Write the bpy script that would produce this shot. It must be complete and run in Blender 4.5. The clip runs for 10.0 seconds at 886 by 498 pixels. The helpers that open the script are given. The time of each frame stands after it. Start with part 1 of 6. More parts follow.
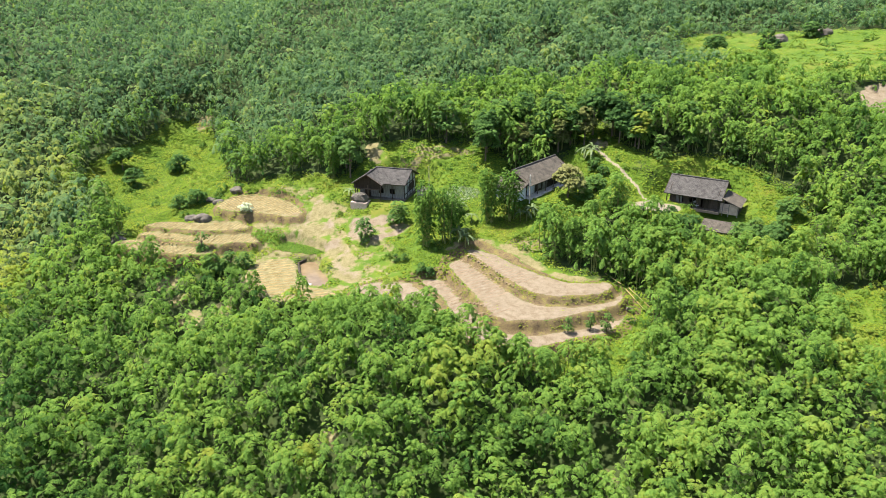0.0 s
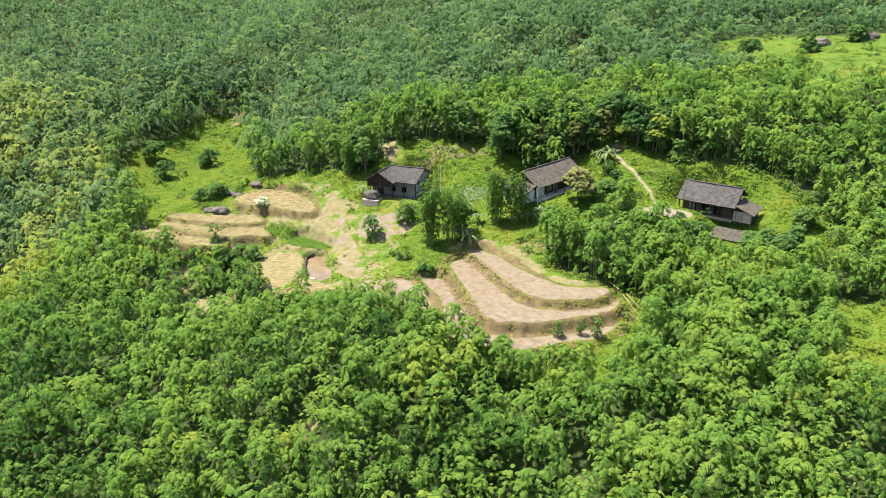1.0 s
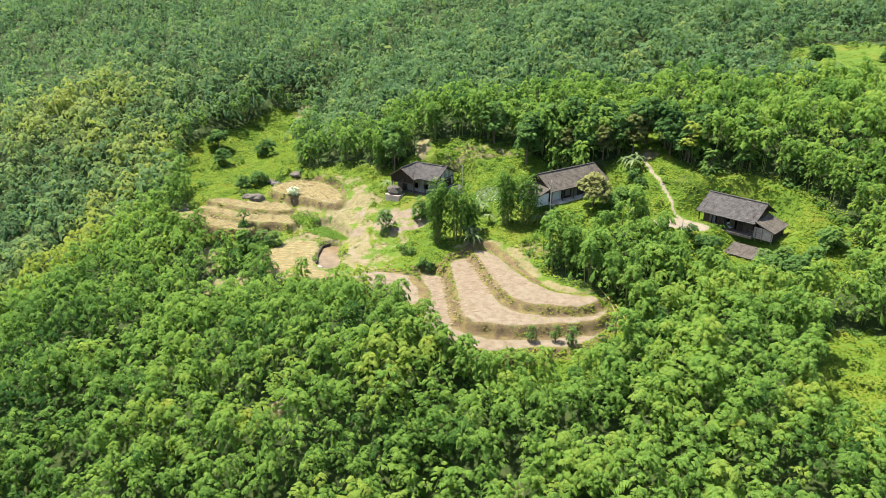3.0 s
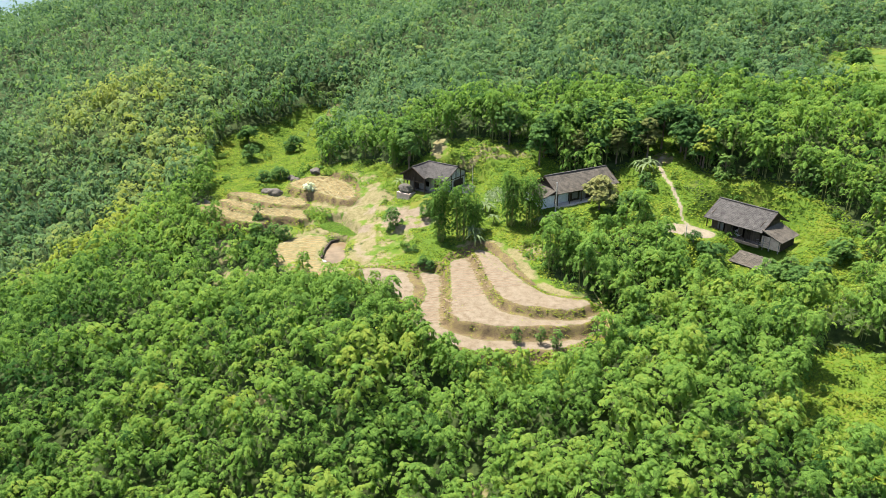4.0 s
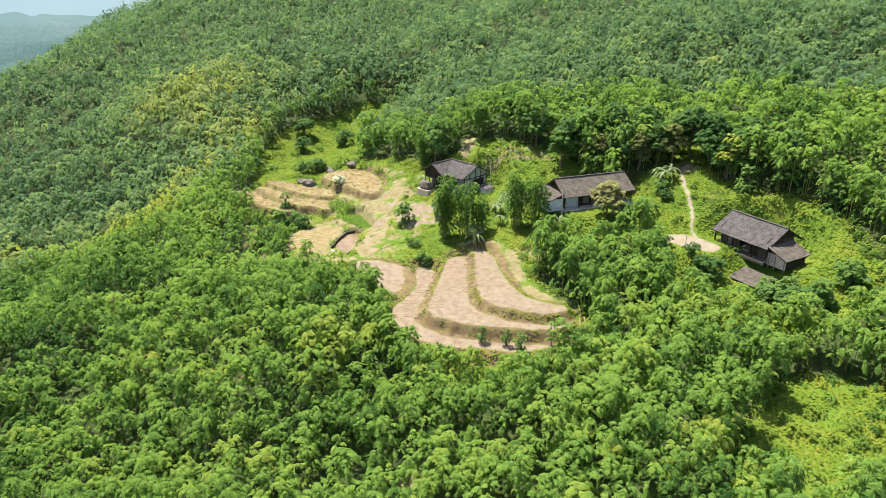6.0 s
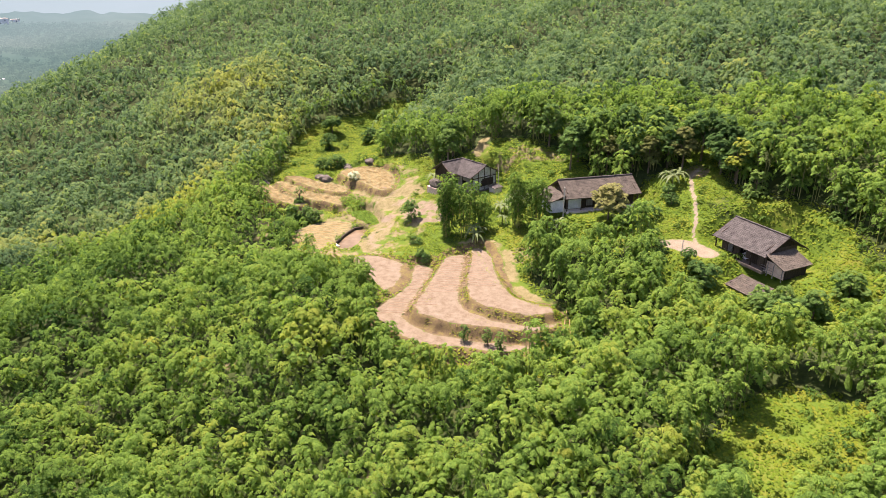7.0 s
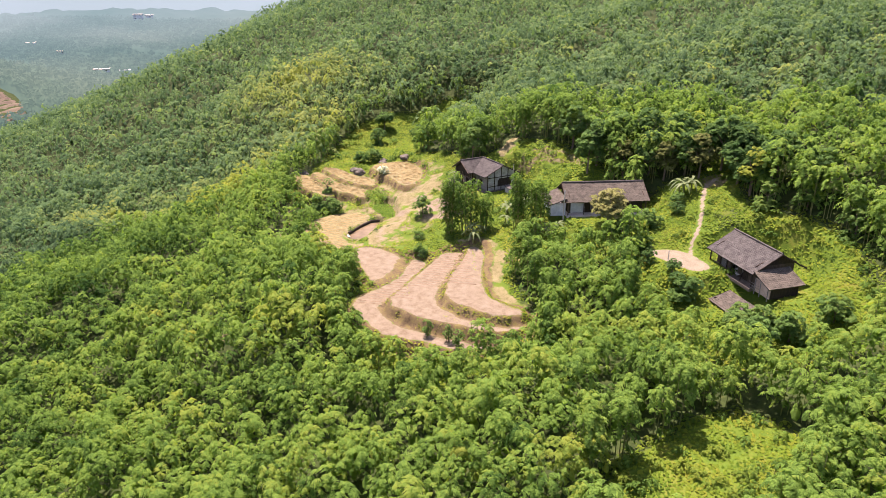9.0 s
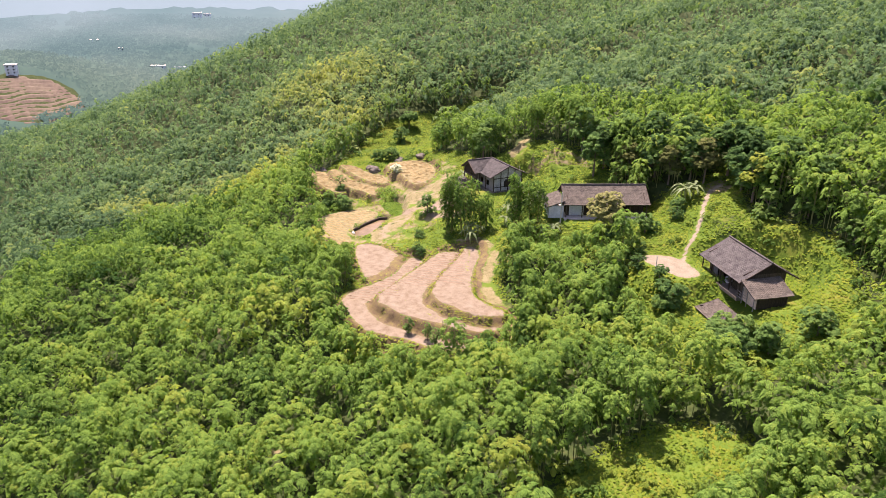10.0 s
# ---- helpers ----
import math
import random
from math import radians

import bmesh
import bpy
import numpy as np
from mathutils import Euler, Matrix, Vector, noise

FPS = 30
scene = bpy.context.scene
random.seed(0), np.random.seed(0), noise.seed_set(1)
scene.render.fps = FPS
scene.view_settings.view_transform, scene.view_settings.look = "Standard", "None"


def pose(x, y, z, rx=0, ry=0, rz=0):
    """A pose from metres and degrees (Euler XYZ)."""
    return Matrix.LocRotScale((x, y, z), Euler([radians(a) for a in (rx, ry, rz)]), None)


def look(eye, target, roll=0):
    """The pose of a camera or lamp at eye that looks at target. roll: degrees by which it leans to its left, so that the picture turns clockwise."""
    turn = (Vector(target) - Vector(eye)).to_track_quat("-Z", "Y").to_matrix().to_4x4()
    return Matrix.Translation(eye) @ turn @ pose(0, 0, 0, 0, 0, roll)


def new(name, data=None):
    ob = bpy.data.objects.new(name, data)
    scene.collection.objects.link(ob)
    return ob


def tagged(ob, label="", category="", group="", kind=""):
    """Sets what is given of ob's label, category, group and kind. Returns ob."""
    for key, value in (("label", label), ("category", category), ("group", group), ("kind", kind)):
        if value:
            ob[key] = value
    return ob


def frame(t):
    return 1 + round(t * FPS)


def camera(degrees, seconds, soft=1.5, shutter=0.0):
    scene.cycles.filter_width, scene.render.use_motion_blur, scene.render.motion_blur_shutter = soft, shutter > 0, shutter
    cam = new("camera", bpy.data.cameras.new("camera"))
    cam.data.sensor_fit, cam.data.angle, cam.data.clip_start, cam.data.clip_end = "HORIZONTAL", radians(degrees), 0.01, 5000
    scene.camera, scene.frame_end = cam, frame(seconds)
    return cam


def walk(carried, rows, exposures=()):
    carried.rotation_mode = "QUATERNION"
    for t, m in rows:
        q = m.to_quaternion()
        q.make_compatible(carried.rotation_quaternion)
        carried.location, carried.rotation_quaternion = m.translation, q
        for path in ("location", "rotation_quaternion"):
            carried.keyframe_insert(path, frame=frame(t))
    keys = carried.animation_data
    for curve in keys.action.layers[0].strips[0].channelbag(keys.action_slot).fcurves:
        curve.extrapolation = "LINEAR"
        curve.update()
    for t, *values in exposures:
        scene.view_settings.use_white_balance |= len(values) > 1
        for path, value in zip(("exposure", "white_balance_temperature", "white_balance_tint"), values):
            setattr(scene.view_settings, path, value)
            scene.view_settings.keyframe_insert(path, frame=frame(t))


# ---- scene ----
cam = camera(65.0, 10.0, soft=0.75)
METRES, EYE, TILT, LEAN, TURN = 100.0, 60.0, -22.3, 0.4, 0.0
ROWS = [
    (0.0, 0.0, 0.0, 0.0, 0.0, 0.0, -0.0),
    (0.5, 0.0479, -0.0019, -0.0006, 2.28, -0.01, -0.97),
    (1.0, 0.0961, -0.0021, -0.0005, 4.54, -0.05, -1.94),
    (1.5, 0.1444, -0.0002, 0.0003, 6.81, -0.13, -2.91),
    (2.0, 0.1931, 0.0038, 0.0015, 9.07, -0.24, -3.85),
    (2.5, 0.2421, 0.0097, 0.0035, 11.34, -0.39, -4.8),
    (4.0, 0.3881, 0.04, 0.0145, 18.25, -1.04, -7.58),
    (4.5, 0.4359, 0.0544, 0.0193, 20.52, -1.32, -8.47),
    (5.0, 0.483, 0.0706, 0.0249, 22.8, -1.64, -9.35),
    (5.5, 0.5293, 0.0887, 0.0313, 25.08, -1.99, -10.21),
    (7.0, 0.6645, 0.1549, 0.0559, 32.02, -3.32, -12.64),
    (7.5, 0.7078, 0.1806, 0.0655, 34.35, -3.84, -13.42),
    (8.0, 0.7488, 0.2073, 0.0756, 36.64, -4.36, -14.16),
    (8.5, 0.7896, 0.2363, 0.0869, 39.0, -4.95, -14.89),
    (9.0, 0.8289, 0.2663, 0.0989, 41.36, -5.56, -15.59),
    (9.5, 0.8666, 0.2976, 0.1118, 43.69, -6.19, -16.26),
    (10.0, 0.9029, 0.33, 0.1256, 45.96, -6.83, -16.86),
]
walk(cam, [(t, pose(0, 0, EYE, TILT, LEAN, TURN) @ pose(METRES * x, METRES * y, METRES * z, 90 + pitch, roll, yaw)) for t, x, y, z, yaw, pitch, roll in ROWS],
     exposures=[(0.0, 1.46, 6600, 14), (5.7, 1.46, 6550, 13), (6.8, 1.46, 7250, 34), (8.5, 1.46, 7200, 38), (10.0, 1.46, 7050, 40)])

# ---- light ----
SUN_FROM = Vector((-0.58, 0.20, 1.42)).normalized()
world = bpy.data.worlds.new("sky")
scene.world = world
world.use_nodes = True
sky = world.node_tree.nodes.new("ShaderNodeTexSky")
sky.sky_type, sky.sun_disc = "NISHITA", False
sky.sun_elevation = math.asin(SUN_FROM.z)
sky.sun_rotation = math.atan2(SUN_FROM.x, SUN_FROM.y)
sky.air_density, sky.dust_density = 1.2, 2.0
background = world.node_tree.nodes["Background"]
background.inputs["Strength"].default_value = 0.104
world.node_tree.links.new(sky.outputs[0], background.inputs["Color"])
sun = new("sun", bpy.data.lights.new("sun", "SUN"))
sun.data.energy, sun.data.angle, sun.data.color = 5.0, radians(0.6), (1.0, 0.94, 0.83)
sun.matrix_world = look(SUN_FROM * 400, (0, 0, 0))


# ---- materials ----
def srgb(r, g, b):
    return tuple((c / 12.92 if c <= 0.04045 else ((c + 0.055) / 1.055) ** 2.4) for c in (r, g, b)) + (1.0,)


class Nodes:
    """A short way to wire a material."""

    def __init__(self, name):
        self.mat = bpy.data.materials.new(name)
        self.mat.use_nodes = True
        self.tree = self.mat.node_tree
        self.bsdf = self.tree.nodes["Principled BSDF"]
        self.out = self.tree.nodes["Material Output"]

    def add(self, kind, **values):
        node = self.tree.nodes.new(kind)
        for key, value in values.items():
            node.inputs[key].default_value = value
        return node

    def link(self, a, b):
        self.tree.links.new(a, b)

    def place(self, scale=(1, 1, 1), kind="Object"):
        coords = self.tree.nodes.new("ShaderNodeTexCoord")
        mapping = self.add("ShaderNodeMapping", Scale=scale)
        self.link(coords.outputs[kind], mapping.inputs["Vector"])
        return mapping.outputs[0]

    def noise(self, scale, detail=4.0, at=None, rough=0.55):
        node = self.add("ShaderNodeTexNoise", Scale=scale, Detail=detail, Roughness=rough)
        if at is None:
            at = self.place()
        self.link(at, node.inputs["Vector"])
        return node.outputs["Fac"]

    def ramp(self, fac, *stops):
        node = self.tree.nodes.new("ShaderNodeValToRGB")
        while len(node.color_ramp.elements) < len(stops):
            node.color_ramp.elements.new(0.5)
        for element, (place, colour) in zip(node.color_ramp.elements, stops):
            element.position, element.color = place, colour if len(colour) == 4 else (*colour, 1)
        self.link(fac, node.inputs["Fac"])
        return node.outputs["Color"]

    def mix(self, fac, a, b, mode="MIX"):
        node = self.tree.nodes.new("ShaderNodeMix")
        node.data_type, node.blend_type = "RGBA", mode
        for value, socket in ((fac, node.inputs[0]), (a, node.inputs[6]), (b, node.inputs[7])):
            if isinstance(value, (int, float, tuple)):
                socket.default_value = value
            else:
                self.link(value, socket)
        return node.outputs[2]

    def sums(self, op, a, b):
        node = self.tree.nodes.new("ShaderNodeMath")
        node.operation = op
        for value, socket in ((a, node.inputs[0]), (b, node.inputs[1])):
            if isinstance(value, (int, float)):
                socket.default_value = value
            else:
                self.link(value, socket)
        return node.outputs[0]

    def attribute(self, name):
        node = self.tree.nodes.new("ShaderNodeAttribute")
        node.attribute_name = name
        return node

    def bump(self, height, strength, distance):
        node = self.add("ShaderNodeBump", Strength=strength, Distance=distance)
        self.link(height, node.inputs["Height"])
        self.link(node.outputs[0], self.bsdf.inputs["Normal"])

    def finish(self, colour, rough, specular=0.3, metal=0.0):
        if isinstance(colour, tuple):
            self.bsdf.inputs["Base Color"].default_value = colour
        else:
            self.link(colour, self.bsdf.inputs["Base Color"])
        if isinstance(rough, float):
            self.bsdf.inputs["Roughness"].default_value = rough
        else:
            self.link(rough, self.bsdf.inputs["Roughness"])
        self.bsdf.inputs["Specular IOR Level"].default_value = specular
        self.bsdf.inputs["Metallic"].default_value = metal
        return self.mat


def rough_material(name, dark, light, scale, rough=0.9, grain=8.0, bump=0.3, depth=0.02, stretch=(1, 1, 1), specular=0.25):
    n = Nodes(name)
    at = n.place(stretch)
    wide, fine = n.noise(scale, 5.0, at), n.noise(scale * grain, 5.0, at)
    both = n.sums("ADD", n.sums("MULTIPLY", wide, 0.6), n.sums("MULTIPLY", fine, 0.4))
    colour = n.ramp(both, (0.34, dark), (0.66, light))
    n.bump(fine, bump, depth)
    return n.finish(colour, rough, specular)


def leaf_material(name, dark, mid, light, patch=0.03, glow=0.3, shine=0.05, leafy=0.10, grain=0.0):
    """Leaves: light goes through them; the hue follows a value given to each plant, and changes leaf by leaf.
    grain: relief of the many small leaves on a plume."""
    n = Nodes(name)
    geometry = n.tree.nodes.new("ShaderNodeNewGeometry")
    tint = n.attribute("tint").outputs["Fac"]
    at = n.place(kind="Object")
    patches = n.noise(patch, 3.0, at)
    value = n.sums("ADD", tint, n.sums("MULTIPLY", n.sums("SUBTRACT", patches, 0.5), 0.25))
    value = n.sums("ADD", value, n.sums("MULTIPLY", n.sums("SUBTRACT", geometry.outputs["Random Per Island"], 0.5), leafy))
    if grain:
        fine = n.noise(3.2, 3.0, at, 0.75)
        value = n.sums("ADD", value, n.sums("MULTIPLY", n.sums("SUBTRACT", fine, 0.5), 0.5))
        n.bump(fine, 0.9, grain)
    colour = n.ramp(value, (0.12, dark), (0.5, mid), (0.9, light))
    n.finish(colour, 0.62, shine)
    through_leaf = n.tree.nodes.new("ShaderNodeBsdfTranslucent")
    n.link(n.mix(1.0, colour, (1.0, 1.0, 0.55, 1.0), "MULTIPLY"), through_leaf.inputs["Color"])
    join = n.add("ShaderNodeMixShader", Fac=glow)
    n.link(n.bsdf.outputs[0], join.inputs[1])
    n.link(through_leaf.outputs[0], join.inputs[2])
    n.link(join.outputs[0], n.out.inputs["Surface"])
    return n.mat


LEAF = leaf_material("bamboo_leaf", (0.038, 0.106, 0.024), (0.176, 0.318, 0.060), (0.30, 0.36, 0.06), glow=0.45, leafy=0.20, grain=0.6)
# bamboo leaf again, with the hillside's haze mixed into its colour
LEAF_HAZED = leaf_material("hazed_bamboo_leaf", (0.036, 0.090, 0.044), (0.126, 0.232, 0.098), (0.28, 0.34, 0.085), glow=0.42, leafy=0.18, grain=0.6)
LEAF_BROAD = leaf_material("broad_leaf", (0.042, 0.104, 0.030), (0.108, 0.212, 0.052), (0.17, 0.25, 0.055), glow=0.4, leafy=0.2, grain=0.4)
LEAF_GRASS = leaf_material("grass_leaf", (0.062, 0.130, 0.015), (0.140, 0.225, 0.024), (0.225, 0.250, 0.034), patch=0.08, glow=0.45, leafy=0.14, grain=0.3)
LEAF_SHRUB = leaf_material("shrub_leaf", (0.030, 0.080, 0.016), (0.085, 0.170, 0.030), (0.15, 0.21, 0.03), leafy=0.2, grain=0.4)
LEAF_DRY = leaf_material("dry_leaf", (0.070, 0.092, 0.026), (0.14, 0.165, 0.05), (0.22, 0.225, 0.085), leafy=0.2, grain=0.4)
CULM = rough_material("bamboo_culm", (0.10, 0.13, 0.03), (0.24, 0.24, 0.09), 1.5, rough=0.55)
BARK = rough_material("bark", (0.07, 0.05, 0.035), (0.19, 0.15, 0.11), 3.0, stretch=(1, 1, 0.3))
TILE = rough_material("roof_tile", (0.028, 0.027, 0.026), (0.092, 0.088, 0.082), 1.3, rough=0.9, grain=5.0, bump=0.5, depth=0.03)
TILE_OLD = rough_material("brown_roof_tile", (0.034, 0.031, 0.026), (0.112, 0.100, 0.080), 1.2, rough=0.9, grain=5.0, bump=0.5, depth=0.03)
WOOD = rough_material("weathered_wood", (0.035, 0.026, 0.02), (0.13, 0.095, 0.07), 2.0, stretch=(3, 3, 0.4), bump=0.5)
WOOD_DARK = rough_material("dark_wood", (0.018, 0.013, 0.01), (0.06, 0.043, 0.03), 2.0, stretch=(3, 3, 0.5), bump=0.5)
WOOD_GREY = rough_material("grey_board", (0.10, 0.095, 0.09), (0.27, 0.26, 0.25), 2.0, stretch=(3, 3, 0.4), bump=0.4)
PLASTER = rough_material("white_plaster", (0.20, 0.20, 0.19), (0.50, 0.51, 0.51), 1.1, rough=0.85, bump=0.1)
WHITEWASH = rough_material("whitewash", (0.42, 0.45, 0.48), (0.68, 0.71, 0.74), 0.9, rough=0.85, bump=0.1)
PINK_WALL = rough_material("pink_earth_wall", (0.38, 0.28, 0.23), (0.60, 0.47, 0.40), 1.2, bump=0.35)
CONCRETE = rough_material("pale_concrete", (0.36, 0.33, 0.29), (0.62, 0.57, 0.51), 0.5, rough=0.85, bump=0.2)
STONE = rough_material("dark_stone", (0.05, 0.045, 0.037), (0.15, 0.135, 0.11), 1.0, rough=0.85, grain=6.0, bump=0.8, depth=0.08)
STRAW = rough_material("straw", (0.20, 0.15, 0.06), (0.38, 0.29, 0.14), 1.2, bump=0.6)
METAL = rough_material("white_metal", (0.62, 0.62, 0.62), (0.82, 0.82, 0.82), 2.0, rough=0.4, bump=0.02, specular=0.5)
GREY_METAL = rough_material("grey_metal", (0.28, 0.28, 0.29), (0.45, 0.45, 0.46), 2.0, rough=0.45, bump=0.02, specular=0.5)
STACK = rough_material("old_straw_stack", (0.045, 0.042, 0.036), (0.13, 0.12, 0.10), 2.5, grain=5.0, bump=0.8, depth=0.08)
LINER = rough_material("black_pond_edge", (0.02, 0.018, 0.015), (0.07, 0.055, 0.04), 2.0, bump=0.4)


def water_material():
    n = Nodes("muddy_water")
    colour = n.ramp(n.noise(0.5, 3.0), (0.35, (0.13, 0.095, 0.055)), (0.7, (0.19, 0.14, 0.085)))
    n.bump(n.noise(3.0, 2.0), 0.06, 0.02)
    return n.finish(colour, 0.08, 0.5)


WATER = water_material()


def ground_material():
    """Soil, straw stubble, grass, trodden path and forest floor, laid where each of them grows."""
    n = Nodes("ground")
    at = n.place()
    wide, mid, fine = n.noise(0.12, 4.0, at), n.noise(0.9, 5.0, at), n.noise(6.0, 5.0, at)
    kinds = n.tree.nodes.new("ShaderNodeSeparateColor")
    n.link(n.attribute("cover").outputs["Color"], kinds.inputs[0])
    trod = n.attribute("path").outputs["Fac"]
    ragged = n.sums("MULTIPLY", n.sums("SUBTRACT", mid, 0.5), 0.9)
    floor = n.ramp(n.sums("ADD", n.sums("MULTIPLY", mid, 0.6), n.sums("MULTIPLY", fine, 0.4)), (0.35, (0.016, 0.028, 0.009)), (0.55, (0.035, 0.055, 0.015)), (0.75, (0.075, 0.065, 0.03)))
    grass = n.ramp(n.sums("ADD", n.sums("MULTIPLY", wide, 0.45), n.sums("ADD", n.sums("MULTIPLY", mid, 0.3), n.sums("MULTIPLY", fine, 0.25))), (0.36, (0.040, 0.088, 0.010)), (0.5, (0.072, 0.124, 0.013)), (0.64, (0.125, 0.132, 0.022)))
    soil = n.ramp(n.sums("ADD", n.sums("MULTIPLY", mid, 0.55), n.sums("MULTIPLY", fine, 0.45)), (0.30, (0.100, 0.074, 0.043)), (0.5, (0.158, 0.130, 0.090)), (0.70, (0.208, 0.178, 0.134)))
    straw = n.ramp(n.sums("ADD", n.sums("MULTIPLY", mid, 0.5), n.sums("MULTIPLY", fine, 0.5)), (0.34, (0.092, 0.084, 0.032)), (0.5, (0.152, 0.136, 0.066)), (0.66, (0.200, 0.176, 0.098)))
    gravel = n.ramp(n.sums("ADD", n.sums("MULTIPLY", mid, 0.4), n.sums("MULTIPLY", fine, 0.6)), (0.35, (0.125, 0.108, 0.072)), (0.65, (0.225, 0.200, 0.148)))
    earth = n.ramp(n.sums("ADD", n.sums("MULTIPLY", mid, 0.5), n.sums("MULTIPLY", fine, 0.5)), (0.36, (0.056, 0.040, 0.024)), (0.5, (0.112, 0.084, 0.045)), (0.66, (0.15, 0.140, 0.035)))
    colour = floor
    for amount, layer in ((kinds.outputs[2], grass), (kinds.outputs[1], straw), (kinds.outputs[0], soil), (n.attribute("bank").outputs["Fac"], earth), (trod, gravel)):
        edge = n.tree.nodes.new("ShaderNodeMapRange")
        edge.inputs["From Min"].default_value, edge.inputs["From Max"].default_value = 0.38, 0.62
        n.link(n.sums("ADD", amount, n.sums("MULTIPLY", ragged, n.sums("MULTIPLY", n.sums("MULTIPLY", amount, n.sums("SUBTRACT", 1.0, amount)), 4.0))), edge.inputs["Value"])
        colour = n.mix(edge.outputs[0], colour, layer)
    n.bump(n.sums("ADD", n.sums("MULTIPLY", mid, 0.7), n.sums("MULTIPLY", fine, 0.3)), 0.6, 0.25)
    return n.finish(colour, 0.95, 0.15)


GROUND = ground_material()

# ---- the lie of the land ----
EAST = np.array([-350, -260, -190, -140, -100, -70, -40, -10, 20, 50, 85.0])
NORTH = np.array([20, 60, 85, 110, 135, 160, 195, 240, 300.0])
HEIGHTS = np.array([
    [-60.4, -57.6, -52.1, -44.5, -33.2, -24.9, -21.7, -20, -15.9, -9.7, -1.1],
    [-47.5, -43.9, -37.5, -30.6, -21.2, -11, -12.2, -8.9, -2.8, 3.8, 6.5],
    [-40, -35.1, -28.8, -20.4, -14.8, -6.3, -2.8, 4.6, 5.6, 8.7, 10.8],
    [-33.8, -25.7, -20.8, -15.1, -10.1, -1.5, 3.9, 8.3, 10.9, 11.2, 14.5],
    [-28.2, -14.9, -12.2, -6.1, -0.9, 8.3, 10.3, 13.7, 16.8, 19, 22.9],
    [-22.5, -2.9, 0, 9.1, 8.6, 8.2, 16.7, 23.6, 23.9, 27.7, 33.9],
    [-14.9, 11.6, 14.7, 22.7, 20.4, 12.5, 24.3, 28, 30, 33.5, 35.9],
    [-4.4, 25, 29.2, 32.8, 29.2, 31.6, 29.9, 35.2, 41.1, 42.2, 39.8],
    [27.6, 40.9, 45.2, 38.2, 33.2, 41.8, 45.5, 45, 45.8, 47.5, 49],
], float)


def spline(stations, v):
    """Weights of a smooth curve through the stations."""
    v, count = np.clip(np.atleast_1d(v), stations[0], stations[-1]), len(stations)
    slope = np.zeros((count, count))
    for i in range(count):
        a, b = max(i - 1, 0), min(i + 1, count - 1)
        slope[i, b] += 1 / (stations[b] - stations[a])
        slope[i, a] -= 1 / (stations[b] - stations[a])
    k = np.clip(np.searchsorted(stations, v, side="right") - 1, 0, count - 2)
    h = stations[k + 1] - stations[k]
    s, rows = (v - stations[k]) / h, np.arange(len(v))
    w = np.zeros((len(v), count))
    w[rows, k] += 2 * s**3 - 3 * s**2 + 1
    w[rows, k + 1] += -2 * s**3 + 3 * s**2
    return w + ((s**3 - 2 * s**2 + s) * h)[:, None] * slope[k] + ((s**3 - s**2) * h)[:, None] * slope[k + 1]


def smooth(a, b, v):
    s = np.clip((v - a) / (b - a), 0, 1)
    return s * s * (3 - 2 * s)


def inside(poly, x, y):
    """Signed distance to the edge of a plot, above 0 inside it."""
    p = np.array(poly, float)
    best, odd = np.full(x.shape, 1e9), np.zeros(x.shape, bool)
    for (ax, ay), (bx, by) in zip(p, np.roll(p, -1, 0)):
        dx, dy = bx - ax, by - ay
        s = np.clip(((x - ax) * dx + (y - ay) * dy) / (dx * dx + dy * dy), 0, 1)
        best = np.minimum(best, np.hypot(x - ax - s * dx, y - ay - s * dy))
        if dy:
            odd ^= ((ay > y) != (by > y)) & (x < dx * (y - ay) / dy + ax)
    return np.where(odd, best, -best)


def rounded(poly, turns=2):
    """A plot's outline with its corners cut round."""
    p = np.array(poly, float)
    for _ in range(turns):
        q = np.roll(p, -1, 0)
        p = np.stack((0.75 * p + 0.25 * q, 0.25 * p + 0.75 * q), 1).reshape(-1, 2)
    return p


def waves(x, y, size, seed):
    """Soft unevenness of about +-1."""
    r, out = np.random.RandomState(seed), 0
    for k in range(7):
        a, f = r.uniform(0, 6.28), r.uniform(0.6, 1.9) / size
        out = out + np.sin((x * math.cos(a) + y * math.sin(a)) * f * 6.28 + r.uniform(0, 6.28))
    return out / 3.2


